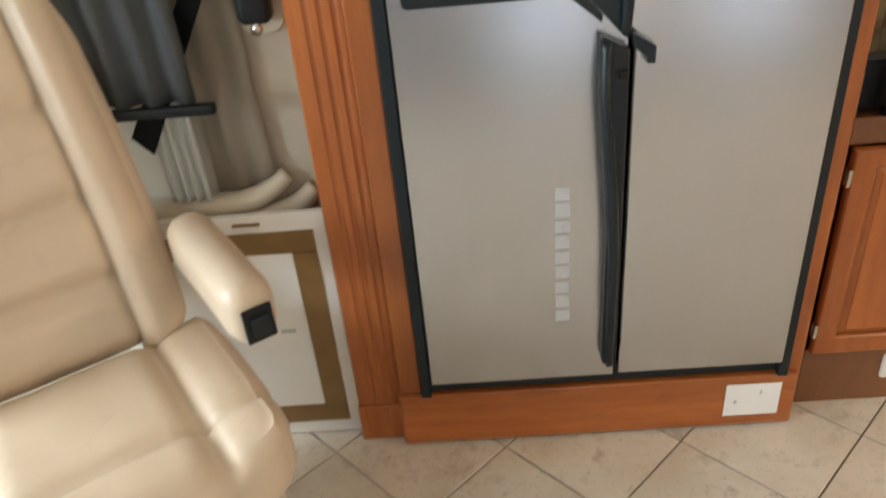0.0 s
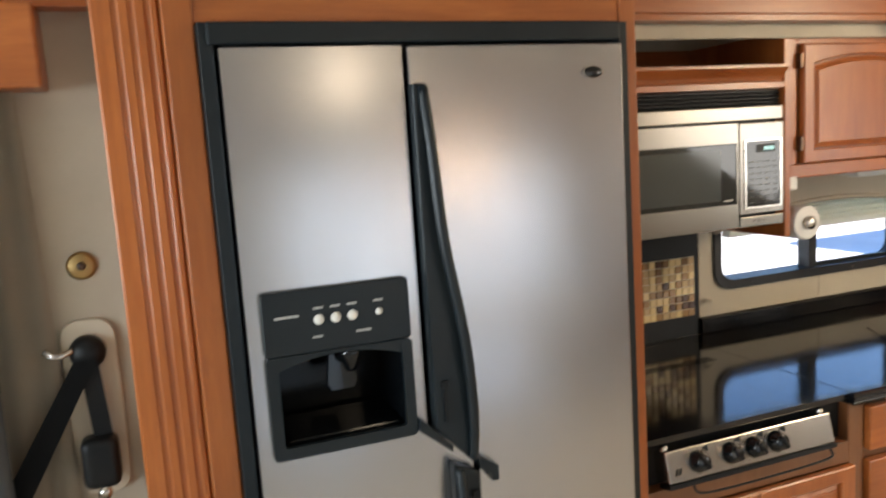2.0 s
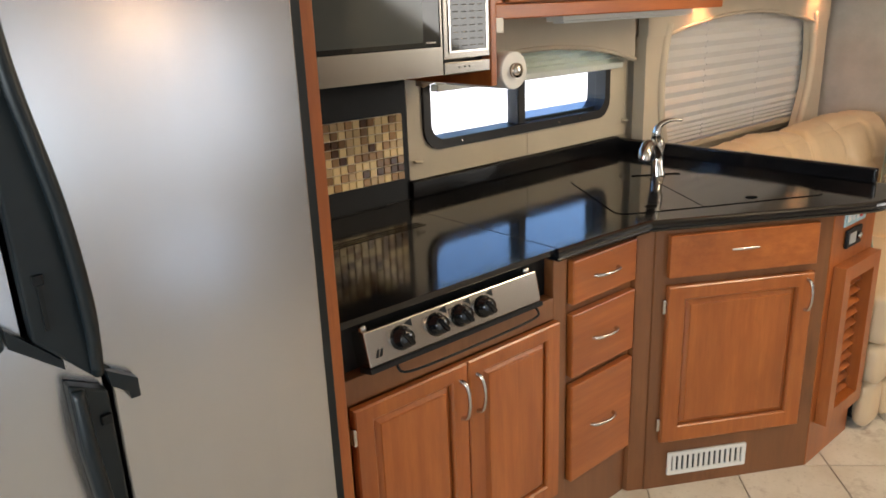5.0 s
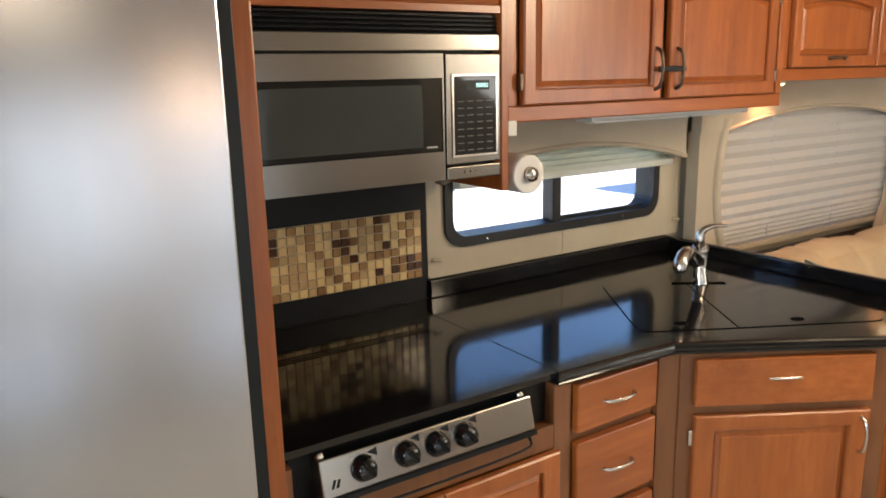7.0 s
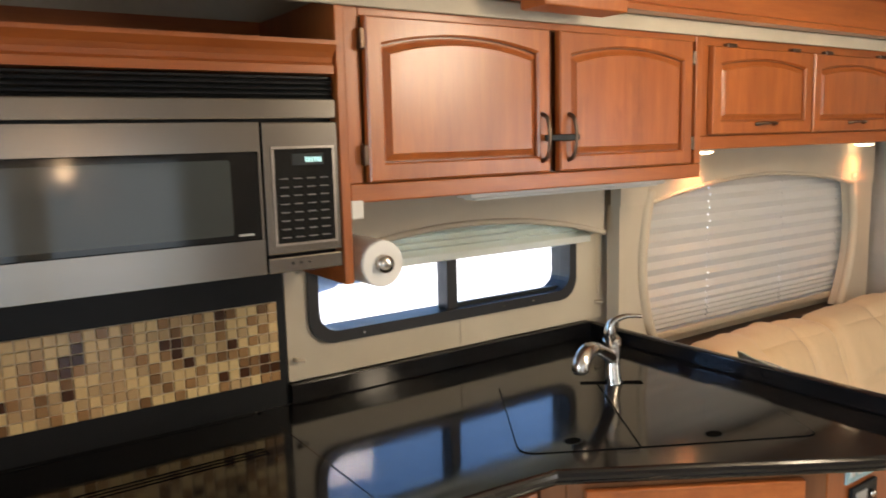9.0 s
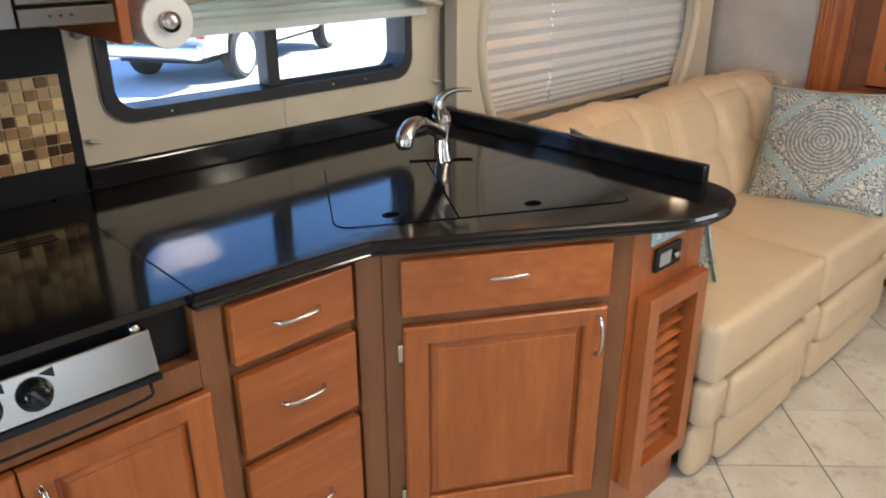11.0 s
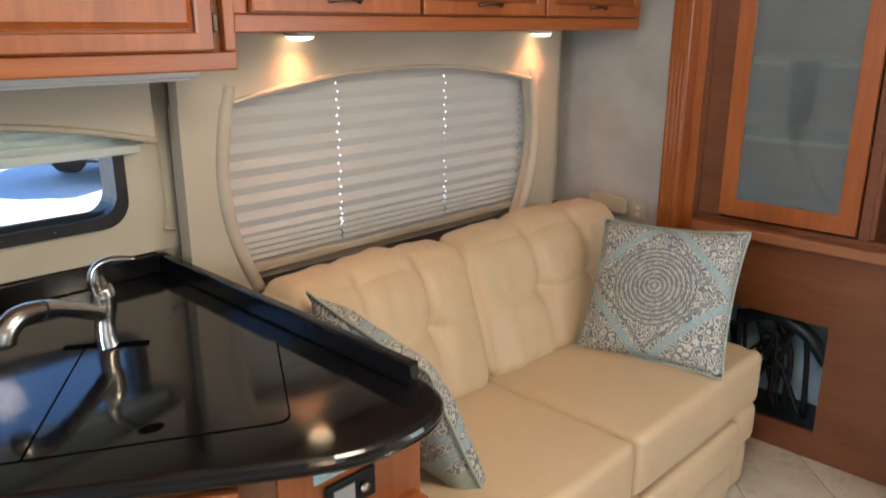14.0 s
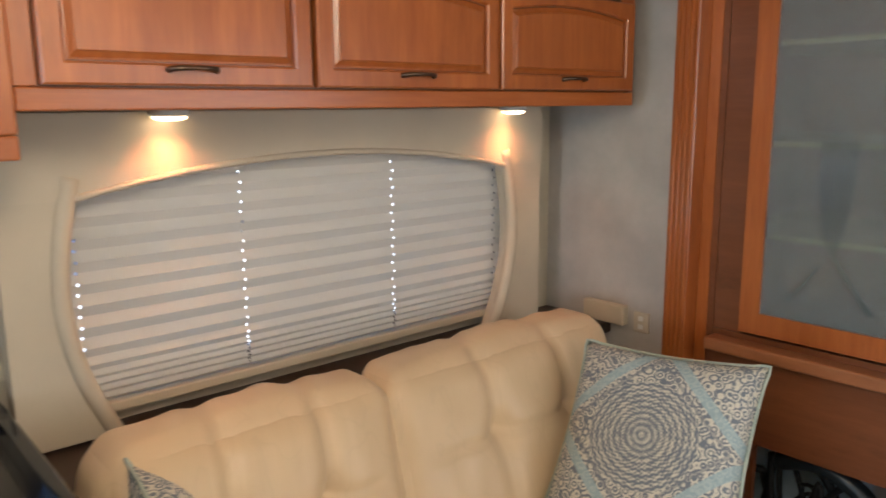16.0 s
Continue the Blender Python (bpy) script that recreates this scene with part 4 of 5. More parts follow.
# ---------- microwave and its shelf ----------
mc = thing("microwave_shelf", (3.38, 2.3, 1.29), "open stained wood shelf cabinet above the microwave", "shelf")
part("side_panel", box(3.748, 3.770, 2.268, 2.69, 1.288, 1.885, 0.003), WOOD, mc)
part("side_panel", box(2.998, 3.008, 2.30, 2.69, 1.34, 1.885), WOODK, mc)
part("shelf_board", box(3.009, 3.747, 2.30, 2.69, 1.727, 1.742), WOODX, mc)
part("back_panel", box(3.009, 3.747, 2.676, 2.69, 1.743, 1.885), WOODX, mc)
lip = prism([(2.262, 1.726), (2.262, 1.742), (2.270, 1.748), (2.266, 1.758), (2.258, 1.768), (2.244, 1.782), (2.244, 1.79), (2.30, 1.79), (2.30, 1.726)], 3.004, 3.740, "x")
part("lip_moulding", lip, WOODX, mc, "stepped wooden lip")

mw = thing("microwave", (3.38, 2.3, 1.325), "stainless steel over-range microwave with black glass door", "microwave")
part("body", box(3.012, 3.744, 2.30, 2.68, 1.330, 1.722), BLACKP, mw)
vt = part("vent_grille", box(3.012, 3.744, 2.288, 2.30, 1.678, 1.722), BLACKP, mw, "black vent louvres")
for i in range(4):
    part("slat", prism([(2.276, 1.681 + i * 0.0105), (2.278, 1.679 + i * 0.0105), (2.29, 1.684 + i * 0.0105), (2.29, 1.687 + i * 0.0105)], 3.014, 3.742, "x"), BLACKP, vt)
part("top_trim", box(3.012, 3.744, 2.270, 2.30, 1.637, 1.677, 0.003), STEELX, mw)
md = part("door", ring([(3.014, 1.332), (3.576, 1.332), (3.576, 1.631), (3.014, 1.631)], [(3.030, 1.402), (3.571, 1.402), (3.571, 1.575), (3.030, 1.575)], 2.268, 2.30), STEELX, mw, "steel door frame")
part("door_glass", box(3.030, 3.571, 2.270, 2.295, 1.402, 1.575, 0.002), BLACKG, md, "black door glass")
MESHG = plain("grey_mesh_window", (0.05, 0.06, 0.06), 0.10, 0, 0.1, 4, 0.0)
part("door_window", prism(rounded(3.118, 3.515, 1.415, 1.560, 0.006), 2.2685, 2.2698), MESHG, md, "grey mesh door window")
part("caption", box(3.525, 3.555, 2.2688, 2.2698, 1.412, 1.416), INK, md)
mp = part("control_panel", box(3.581, 3.744, 2.268, 2.30, 1.368, 1.631, 0.003), STEELX, mw, "steel control panel")
part("keypad", box(3.602, 3.728, 2.2655, 2.2678, 1.390, 1.578, 0.001), BLACKG, mp, "black keypad")
part("keypad_rim", ring([(3.597, 1.385), (3.733, 1.385), (3.733, 1.583), (3.597, 1.583)], [(3.602, 1.390), (3.728, 1.390), (3.728, 1.578), (3.602, 1.578)], 2.2645, 2.2679), NICKEL, mp)
part("display", box(3.640, 3.708, 2.2645, 2.2653, 1.545, 1.568), GREYP, mp)
for i in range(6):
    part("display_digit", box(3.668 + i * 0.0062, 3.672 + i * 0.0062, 2.2638, 2.2643, 1.551, 1.561), LCD, mp)
for r in range(8):
    for c in range(4):
        part("key_caption", box(3.612 + c * 0.029, 3.630 + c * 0.029, 2.2648, 2.2654, 1.400 + r * 0.0168, 1.4025 + r * 0.0168), KEYINK, mp)
part("lower_trim", box(3.581, 3.744, 2.268, 2.30, 1.330, 1.362, 0.003), STEELX, mw)
for i in range(3):
    part("indicator", box(3.630 + i * 0.018, 3.634 + i * 0.018, 2.267, 2.2682, 1.346, 1.350), BLACKP, mw)

pt = thing("paper_towel_roll", (3.86, 2.35, 1.27), "white paper towel roll on a wall holder with metal knob", "paper towel")
part("roll", lathe([(0.022, 0), (0.050, 0.0005), (0.052, 0.004), (0.052, 0.268), (0.050, 0.272), (0.022, 0.272)], 32, pose(3.845, 2.275, 1.322, -90)), PAPER, pt, smooth=False)
part("core", lathe([(0.020, 0), (0.020, 0.27)], 20, pose(3.845, 2.273, 1.322, -90)), TAPE, pt, smooth=True)
part("knob", lathe([(0.019, 0), (0.021, 0.004), (0.019, 0.012), (0.008, 0.016)], 20, pose(3.845, 2.272, 1.322, 90)), NICKEL, pt, "round nickel end knob", True)
part("bracket", box(3.771, 3.845, 2.552, 2.562, 1.312, 1.332, 0.002), NICKEL, pt)
part("bracket_plate", box(3.7705, 3.776, 2.53, 2.585, 1.30, 1.345, 0.001), NICKEL, pt)
solo("door_stop_block", box(3.7705, 3.80, 2.27, 2.29, 1.425, 1.465, 0.003), WHITEP, "small white plastic clip under the cabinet", "clip")

# ---------- wall cabinets ----------
uc = thing("wall_cabinet", (4.35, 2.3, 1.46), "stained wood wall cabinet with two arched-panel doors", "cabinet")
part("body", box(3.771, 4.923, 2.295, 2.69, 1.475, 1.885, 0.002), WOODK, uc)
part("bottom_rail", box(3.771, 4.927, 2.272, 2.295, 1.459, 1.500, 0.004), WOODX, uc)
part("stile", box(4.898, 4.927, 2.272, 2.295, 1.5005, 1.885, 0.004), WOOD, uc)
part("stile", box(3.771, 3.806, 2.276, 2.295, 1.5005, 1.885, 0.002), WOOD, uc)
part("top_rail", box(3.806, 4.898, 2.276, 2.295, 1.848, 1.885, 0.002), WOODX, uc)
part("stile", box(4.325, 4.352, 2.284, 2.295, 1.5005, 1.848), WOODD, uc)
for x, w, px in ((3.812, 0.510, 0.482), (4.355, 0.510, 0.028)):
    d = panel_door(uc, pose(x, 2.256, 1.502), w, 0.345, 0.026, 0.040)
    bow(d, pose(x, 2.256, 1.502), px, 0.085, "z", 0.115, BRONZE)
lock = solo("child_lock", box(4.285, 4.40, 2.232, 2.240, 1.578, 1.594, 0.003), BLACKP, "black strap lock looped through the handles", "lock")
for z in (1.56, 1.80):
    part("hinge", box(3.800, 3.812, 2.258, 2.276, z - 0.022, z + 0.022, 0.003), BRONZE, uc)
for z in (1.56, 1.80):
    part("hinge", box(4.864, 4.877, 2.254, 2.276, z - 0.020, z + 0.020, 0.004), BRONZE, uc)
ul = thing("under_cabinet_light", (4.5, 2.42, 1.45), "slim white lamp under the wall cabinet", "lamp")
part("housing", box(4.15, 4.88, 2.36, 2.43, 1.440, 1.4745, 0.004), WHITEP, ul)
part("diffuser", box(4.17, 4.86, 2.372, 2.418, 1.434, 1.4395, 0.002), TUBE, ul)

sc = thing("sofa_wall_cabinet", (5.8, 2.3, 1.54), "stained wood wall cabinet with three lift-up doors over the sofa", "cabinet")
part("body", box(4.928, 6.645, 2.300, 2.69, 1.541, 1.885, 0.002), WOODK, sc)
part("bottom_rail", box(4.928, 6.648, 2.279, 2.300, 1.539, 1.580, 0.004), WOODX, sc)
part("top_rail", box(4.928, 6.648, 2.284, 2.300, 1.842, 1.885, 0.002), WOODX, sc)
part("stile", box(4.928, 4.965, 2.281, 2.300, 1.5805, 1.8415, 0.002), WOOD, sc)
part("stile", box(6.625, 6.648, 2.281, 2.300, 1.5805, 1.8415, 0.002), WOOD, sc)
for x0, x1 in ((4.968, 5.488), (5.502, 6.040), (6.052, 6.622)):
    d = panel_door(sc, pose(x0, 2.262, 1.583), x1 - x0, 0.256, 0.020, 0.040)
    bow(d, pose(x0, 2.262, 1.583), (x1 - x0) / 2, 0.028, "x", 0.095, BRONZE)
    for hx in (x0 + 0.09, x1 - 0.09):
        part("hinge", box(hx - 0.022, hx + 0.022, 2.264, 2.284, 1.836, 1.850, 0.003), BRONZE, sc)
for x in (5.285, 6.381):
    pk = thing("puck_light", (x, 2.537, 1.525), "round warm puck light under the wall cabinet", "lamp", "puck lights")
    part("housing", lathe([(0.042, 0), (0.044, 0.006), (0.040, 0.0155)], 24, pose(x, 2.537, 1.525)), WHITEP, pk, smooth=True)
    part("lens", lathe([(0.020, -0.010), (0.034, -0.006), (0.039, -0.0005)], 24, pose(x, 2.537, 1.525)), PUCK, pk, "glowing warm lens", True)
    lamp("puck_lamp", "SPOT", look((x, 2.537, 1.512), (x, 2.58, 0.8)), 1.8, (1.0, 0.36, 0.15), 0.025, None, (radians(134), 1.0))

# ---------- kitchen window ----------
w1 = thing("window_1", (4.32, 2.72, 1.06), "sliding kitchen window in a cream moulded surround", "window", kind="structure")
sur_o = rounded(3.776, 4.945, 0.960, 1.46, 0.012)
part("surround", ring(sur_o, rounded(K[0] - 0.002, K[1] + 0.002, K[2] - 0.002, K[3], 0.06), 2.684, 2.699), CREAMP, w1, "cream moulded window surround")
part("joint", box(4.335, 4.338, 2.682, 2.684, 0.962, 1.055), PADDED, w1)
part("window_frame", ring(rounded(K[0] - 0.012, K[1] + 0.012, K[2] - 0.012, K[3], 0.07), rounded(K[0] + 0.018, K[1] - 0.018, K[2] + 0.020, K[3] - 0.02, 0.055), 2.672, 2.765), RUBBER, w1, "black rounded window frame")
part("mullion", box(4.297, 4.335, 2.69, 2.75, K[2] + 0.018, K[3] - 0.02, 0.004), RUBBER, w1)
for a, b, y in ((K[0] + 0.015, 4.30, 2.735), (4.33, K[1] - 0.015, 2.722)):
    p = part("pane", box(a, b, y, y + 0.004, K[2] + 0.018, K[3] - 0.018), GLASS, w1)
    p.visible_shadow = False
part("sash_rail", box(4.335, K[1] - 0.02, 2.705, 2.72, K[2] + 0.019, K[2] + 0.032, 0.002), GREYP, w1)
for x in (4.0, 4.5, 4.62):
    part("screw", lathe([(0.004, 0), (0.003, 0.002)], 8, pose(x, 2.672, K[2] + 0.004, 90)), NICKEL, w1)
for x in (3.80, 4.915):
    part("cord_clip", tube([(x, 2.684, 1.02), (x - 0.012, 2.668, 1.022), (x + 0.015, 2.664, 1.018)], 0.005, 6, 3), CREAMP, w1, smooth=True)

sh = thing("pleated_shade", (4.35, 2.66, 1.24), "pale pleated shade raised high in the kitchen window", "blind")
zz = [(2.668 if i % 2 else 2.640, 1.265 + i * 0.0095) for i in range(20)]
part("pleats", prism(zz + [(y + 0.003, z) for y, z in zz[::-1]], 3.87, 4.838, "x"), SHADE, sh)
part("bottom_rail", box(3.868, 4.842, 2.634, 2.672, 1.240, 1.263, 0.004), SHADE, sh)
vl = thing("valance", (4.4, 2.63, 1.25), "cream padded valance with arched lower edge", "valance")
ar = [(3.775 + (4.868 - 3.775) * i / 20, 1.268 + 0.075 * (1 - (2 * i / 20 - 1) ** 2)) for i in range(21)]
part("front", prism([(3.775, 1.458), *[(x, z + 0.0) for x, z in ar], (4.868, 1.458)], 2.600, 2.630, "y"), PADDED, vl)
part("piping", tube([(x, 2.598, z + 0.004) for x, z in ar], 0.009, 8, 2), PADDED, vl, smooth=True)
part("return", box(4.846, 4.868, 2.631, 2.683, 1.262, 1.458, 0.004), PADDED, vl)

part("pull_cord", tube([(4.905, 2.674, 1.255), (4.908, 2.672, 1.15), (4.913, 2.668, 1.025)], 0.0008, 5, 3), PADDED, sh, "thin cream pull cord")

# ---------- sofa window ----------
w2 = thing("window_2", (5.83, 2.72, 0.86), "wide sofa window behind a closed pleated shade", "window", kind="structure")
part("window_frame", ring(rounded(S[0], S[1], S[2], S[3], 0.05), rounded(S[0] + 0.03, S[1] - 0.03, S[2] + 0.03, S[3] - 0.03, 0.04), 2.71, 2.765), RUBBER, w2)
p = part("pane", box(S[0] + 0.02, S[1] - 0.02, 2.735, 2.739, S[2] + 0.02, S[3] - 0.02), GLASS, w2)
p.visible_shadow = False
bl = thing("pleated_shade", (5.83, 2.67, 0.84), "cream pleated shade drawn down over the sofa window", "blind")
folds = [1.432]
while folds[-1] > 0.870:
    step = 0.0255 if folds[-1] > 1.02 else 0.0255 - 0.016 * min(1.0, (1.02 - folds[-1]) / 0.09)
    folds.append(folds[-1] - step)
folds = folds[::-1]
zz = [(2.659 if i % 2 else 2.669, z) for i, z in enumerate(folds)]
slits = (5.096, 5.504, 5.993, 6.422)
ends = [5.055, *slits, 6.495]
for xa, xb in zip(ends, ends[1:]):
    part("pleats", prism(zz + [(y + 0.002, z) for y, z in zz[::-1]], xa + 0.0037, xb - 0.0037, "x"), BLIND, bl)
part("bottom_rail", box(5.055, 6.495, 2.652, 2.684, 0.835, 0.861, 0.004), CREAMP, bl)
for x in slits:
    for (ya, za), (yb, zb) in zip(zz, zz[1:]):
        if zb - za > 0.008:
            f = 0.0036 / (zb - za)
            y0, z0, y1, z1 = ya + (yb - ya) * f, za + 0.0036, yb + (ya - yb) * f, zb - 0.0036
            part("cord_strip", prism([(y0, z0), (y1, z1), (y1 + 0.002, z1), (y0 + 0.002, z0)], x - 0.0036, x + 0.0036, "x"), BLIND, bl)
lm = thing("lambrequin", (5.85, 2.63, 0.80), "cream padded window surround with curved side panels", "valance")
zt = [(5.075 + 1.325 * i / 24, 1.352 + 0.072 * (1 - (2 * i / 24 - 1) ** 2)) for i in range(25)]
part("top_band", prism([(4.93, 1.535), (4.93, 1.352), *zt, (6.572, 1.352), (6.572, 1.535)], 2.585, 2.63, "y"), PADDED, lm)
part("top_piping", tube([(x, 2.585, z) for x, z in zt], 0.008, 8, 2), PADDED, lm, smooth=True)


def side_pad(x0, s, x_out):
    inner = [(x0 + s * (0.0 + 0.045 * math.sin(math.pi * min(1, max(0, i / 14))) * -1 + 0.05 * (1 - i / 14) ** 3), 0.81 + i * (1.40 - 0.81) / 14) for i in range(15)]
    pts = [(x_out, 0.81), *inner, (x_out, 1.352)]
    part("side_panel", prism(pts, 2.590, 2.645, "y"), PADDED, lm)
    part("side_piping", tube([(x, 2.592, z) for x, z in inner], 0.020, 12, 2), PADDED, lm, smooth=True)


side_pad(5.082, 1, 4.93)
side_pad(6.395, -1, 6.572)
solo("ledge", box(4.94, 6.742, 2.40, 2.698, 0.76, 0.80, 0.004), EDGEB, "dark brown ledge behind the sofa", "ledge")
solo("ledge_support", box(4.94, 6.742, 2.44, 2.698, 0.0, 0.759), EDGEB, "dark brown boxed base under the ledge", "ledge")

# ---------- sofa ----------
sofa = thing("sofa", (5.69, 2.0, 0), "cream leather two-seat sofa bed with tufted back cushions", "sofa")
SX0, SXM, SX1 = 4.915, 5.60, 6.40


def back_shape(x0, x1):
    def f(p, u):
        k = (p.x - x0) / (x1 - x0)
        v = (p.z - 0.50) / 0.42
        front = max(0.0, -u.y)
        crease = sum(math.exp(-((k - c) / 0.020) ** 2) for c in (0.36, 0.70)) * (0.45 + 0.55 * min(1, max(0, v))) * 0.030
        crease += math.exp(-((v - 0.52) / 0.022) ** 2) * 0.012 * (1 - abs(2 * k - 1) ** 4)
        dent = sum(math.exp(-((k - c) / 0.06) ** 2 - ((v - 0.52) / 0.11) ** 2) for c in (0.36, 0.70)) * 0.034
        fan = sum(math.exp(-((k - c) / 0.09) ** 2) * math.sin((k - c) * 150 + 4 * v) for c in (0.36, 0.70)) * max(0.0, v - 0.35) * 0.008
        dent += fan
        wr = 0.005 * noise.noise(Vector((p.x * 16, p.z * 8, 3.1)))
        q = p.copy()
        q.y += front * (crease + dent) + wr
        q.z += -0.010 * max(0, u.z) * sum(math.exp(-((k - c) / 0.05) ** 2) for c in (0.36, 0.70)) + wr
        q.y += (q.z - 0.5) * 0.42
        q.x += (q.z - 0.5) * 0.19 * max(0.0, 1 - (p.x - SX0) / 1.75)
        return q
    return f


for x0, x1 in ((SX0, SXM - 0.002), (SXM + 0.002, SX1 + 0.06)):
    part("back_cushion", soft(x0, x1, 2.05, 2.235, 0.50, 0.908, 0.055, 60, 0.024, back_shape(x0, x1)), LEATHER, sofa, "tufted cream leather back cushion", True)


def seat_shape(p, u):
    q = p.copy()
    q.z += 0.0035 * noise.noise(Vector((p.x * 8, p.y * 8, 1.7)))
    if u.z > 0.5:
        q.z -= 0.006 * math.exp(-((p.y - 1.625) / 0.008) ** 2)
    return q


for x0, x1 in ((SX0, SXM - 0.002), (SXM + 0.002, SX1)):
    part("seat_cushion", soft(x0, x1, 1.575, 2.20, 0.335, 0.525, 0.032, 22, 0.006, seat_shape), LEATHER, sofa, "cream leather seat cushion", True)
part("frame", box(SX0 + 0.02, SX1 - 0.02, 1.66, 2.39, 0.03, 0.333), BLACKP, sofa)
for x0, x1 in ((SX0 - 0.003, 5.03), (5.535, 5.665), (6.265, 6.415)):
    for z0, z1 in ((0.188, 0.332), (0.012, 0.186)):
        part("base_pad", soft(x0, x1, 1.582 + (0.018 if z0 < 0.1 else 0), 1.66, z0, z1, 0.03, 10, 0.004), LEATHER, sofa, "padded leather base panel", True)
for x0, x1 in ((5.034, 5.531), (5.669, 6.261)):
    for z0, z1 in ((0.172, 0.318), (0.022, 0.170)):
        part("drawer_pad", soft(x0, x1, 1.566 + (0.014 if z0 < 0.1 else 0), 1.66, z0, z1, 0.026, 12, 0.006), LEATHER, sofa, "padded leather drawer front", True)


def cushion_pillow(name, c, e1, e2, half, label, thick=0.075, seed=0.0, woven=-1):
    e1, e2 = Vector(e1).normalized(), Vector(e2).normalized()
    nn = e1.cross(e2).normalized()
    e2 = nn.cross(e1)
    m = Matrix((e1, e2, nn)).transposed().to_4x4()
    m.translation = c
    bm = bmesh.new()
    k = 28
    sheets = []
    for sg in (1, -1):
        g = []
        for i in range(k + 1):
            row = []
            for j in range(k + 1):
                u, v = 2 * i / k - 1, 2 * j / k - 1
                pin = 1 - 0.075 * (1 - v * v) * abs(u) ** 4
                pinv = 1 - 0.075 * (1 - u * u) * abs(v) ** 4
                z = sg * thick * (max(0, 1 - u ** 4) ** 0.6) * (max(0, 1 - v ** 4) ** 0.6)
                z += 0.006 * noise.noise(Vector((u * 2.5 + seed, v * 2.5, sg)))
                if abs(u) == 1 or abs(v) == 1:
                    z = 0.006 * noise.noise(Vector((u * 2.5 + seed, v * 2.5, 0)))
                row.append(bm.verts.new((u * half * pin, v * half * pinv, z)))
            g.append(row)
        for i in range(k):
            for j in range(k):
                f = bm.faces.new((g[i][j], g[i + 1][j], g[i + 1][j + 1], g[i][j + 1]))
                f.material_index = 1 if sg == woven and (woven < 0 or j < 9) else 0
    bmesh.ops.remove_doubles(bm, verts=bm.verts, dist=1e-5)
    rim = [(u * half * (1 - 0.06 * (1 - v * v)), v * half * (1 - 0.06 * (1 - u * u)), 0.0) for u, v in
           [(-1 + i / 6, -1) for i in range(12)] + [(1, -1 + i / 6) for i in range(12)] + [(1 - i / 6, 1) for i in range(12)] + [(-1, 1 - i / 6) for i in range(13)]]
    bm.transform(m)
    ob = solo(name, bm, MANDALA, label, "pillow", "sofa pillows", smooth=True, at=m)
    ob.data.materials.append(WOVEN)
    part("piping", tube(rim, 0.0042, 6, 2), WOVEN, ob, "pale green-blue piping", True, m)
    return ob


cushion_pillow("throw_pillow", (6.165, 1.850, 0.715), (0.20, -0.96, 0.04), (0.56, 0.09, 0.80), 0.240, "grey and blue mandala-print square throw pillow leaning on the sofa")
cushion_pillow("throw_pillow", (5.105, 1.955, 0.690), (-0.108, -0.98, -0.08), (-0.428, 0.10, 0.881), 0.243, "grey and blue mandala-print throw pillow tucked behind the worktop", 0.065, 4.0, 1)

# fittings on the end wall
solo("wall_box", box(XE - 0.035, XE - 0.001, 2.33, 2.50, 0.80, 0.868, 0.006), CREAMP, "cream plastic box on the end wall", "box")
ol = thing("outlet", (XE - 0.005, 2.275, 0.785), "small cream wall outlet with two sockets", "outlet")
part("plate", box(XE - 0.010, XE - 0.001, 2.245, 2.305, 0.785, 0.855, 0.003), CREAMP, ol)
for z in (0.806, 0.834):
    part("socket", box(XE - 0.013, XE - 0.0101, 2.265, 2.285, z - 0.008, z + 0.008, 0.002), WHITEP, ol)

# ---------- hutch ----------
HX = 6.76
hu_ = thing("hutch", (7.0, 1.6, 0), "stained wood hutch with glazed door, its shade in the colour", "cabinet")
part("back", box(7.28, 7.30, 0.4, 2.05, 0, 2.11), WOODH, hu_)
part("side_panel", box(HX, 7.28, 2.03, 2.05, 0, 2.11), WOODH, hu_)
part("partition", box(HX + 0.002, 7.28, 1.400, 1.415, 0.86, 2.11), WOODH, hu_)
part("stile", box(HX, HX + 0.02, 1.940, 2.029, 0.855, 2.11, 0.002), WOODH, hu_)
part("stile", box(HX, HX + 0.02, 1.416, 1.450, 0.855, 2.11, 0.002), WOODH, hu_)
part("ledge", box(6.705, 7.28, 0.4, 2.03, 0.795, 0.835, 0.008, 3), wood("hutch_ledge_wood", (0.30, 0.11, 0.045), (0.40, 0.16, 0.07), "y"), hu_, "rounded wooden ledge")
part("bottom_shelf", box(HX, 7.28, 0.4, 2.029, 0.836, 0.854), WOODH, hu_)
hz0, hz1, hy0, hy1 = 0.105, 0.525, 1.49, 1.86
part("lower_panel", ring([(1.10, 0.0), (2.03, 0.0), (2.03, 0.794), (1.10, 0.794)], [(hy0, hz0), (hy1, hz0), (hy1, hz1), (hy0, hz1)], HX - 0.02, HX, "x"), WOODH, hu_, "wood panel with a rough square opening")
part("lower_floor", box(HX, 7.28, 1.10, 2.029, 0.08, 0.10), BLACKP, hu_)
gd = part("glass_door", ring([(1.455, 0.868), (1.935, 0.868), (1.935, 2.09), (1.455, 2.09)], [(1.515, 0.932), (1.876, 0.932), (1.876, 2.03), (1.515, 2.03)], HX - 0.022, HX - 0.001, "x"), WOOD, hu_, "wood-framed glazed door")
part("glass_pane", box(HX - 0.014, HX - 0.010, 1.511, 1.880, 0.928, 2.034), FROST, gd, "frosted glass with etched glasses")
FM = pose(HX - 0.0142, 1.690, 1.14)
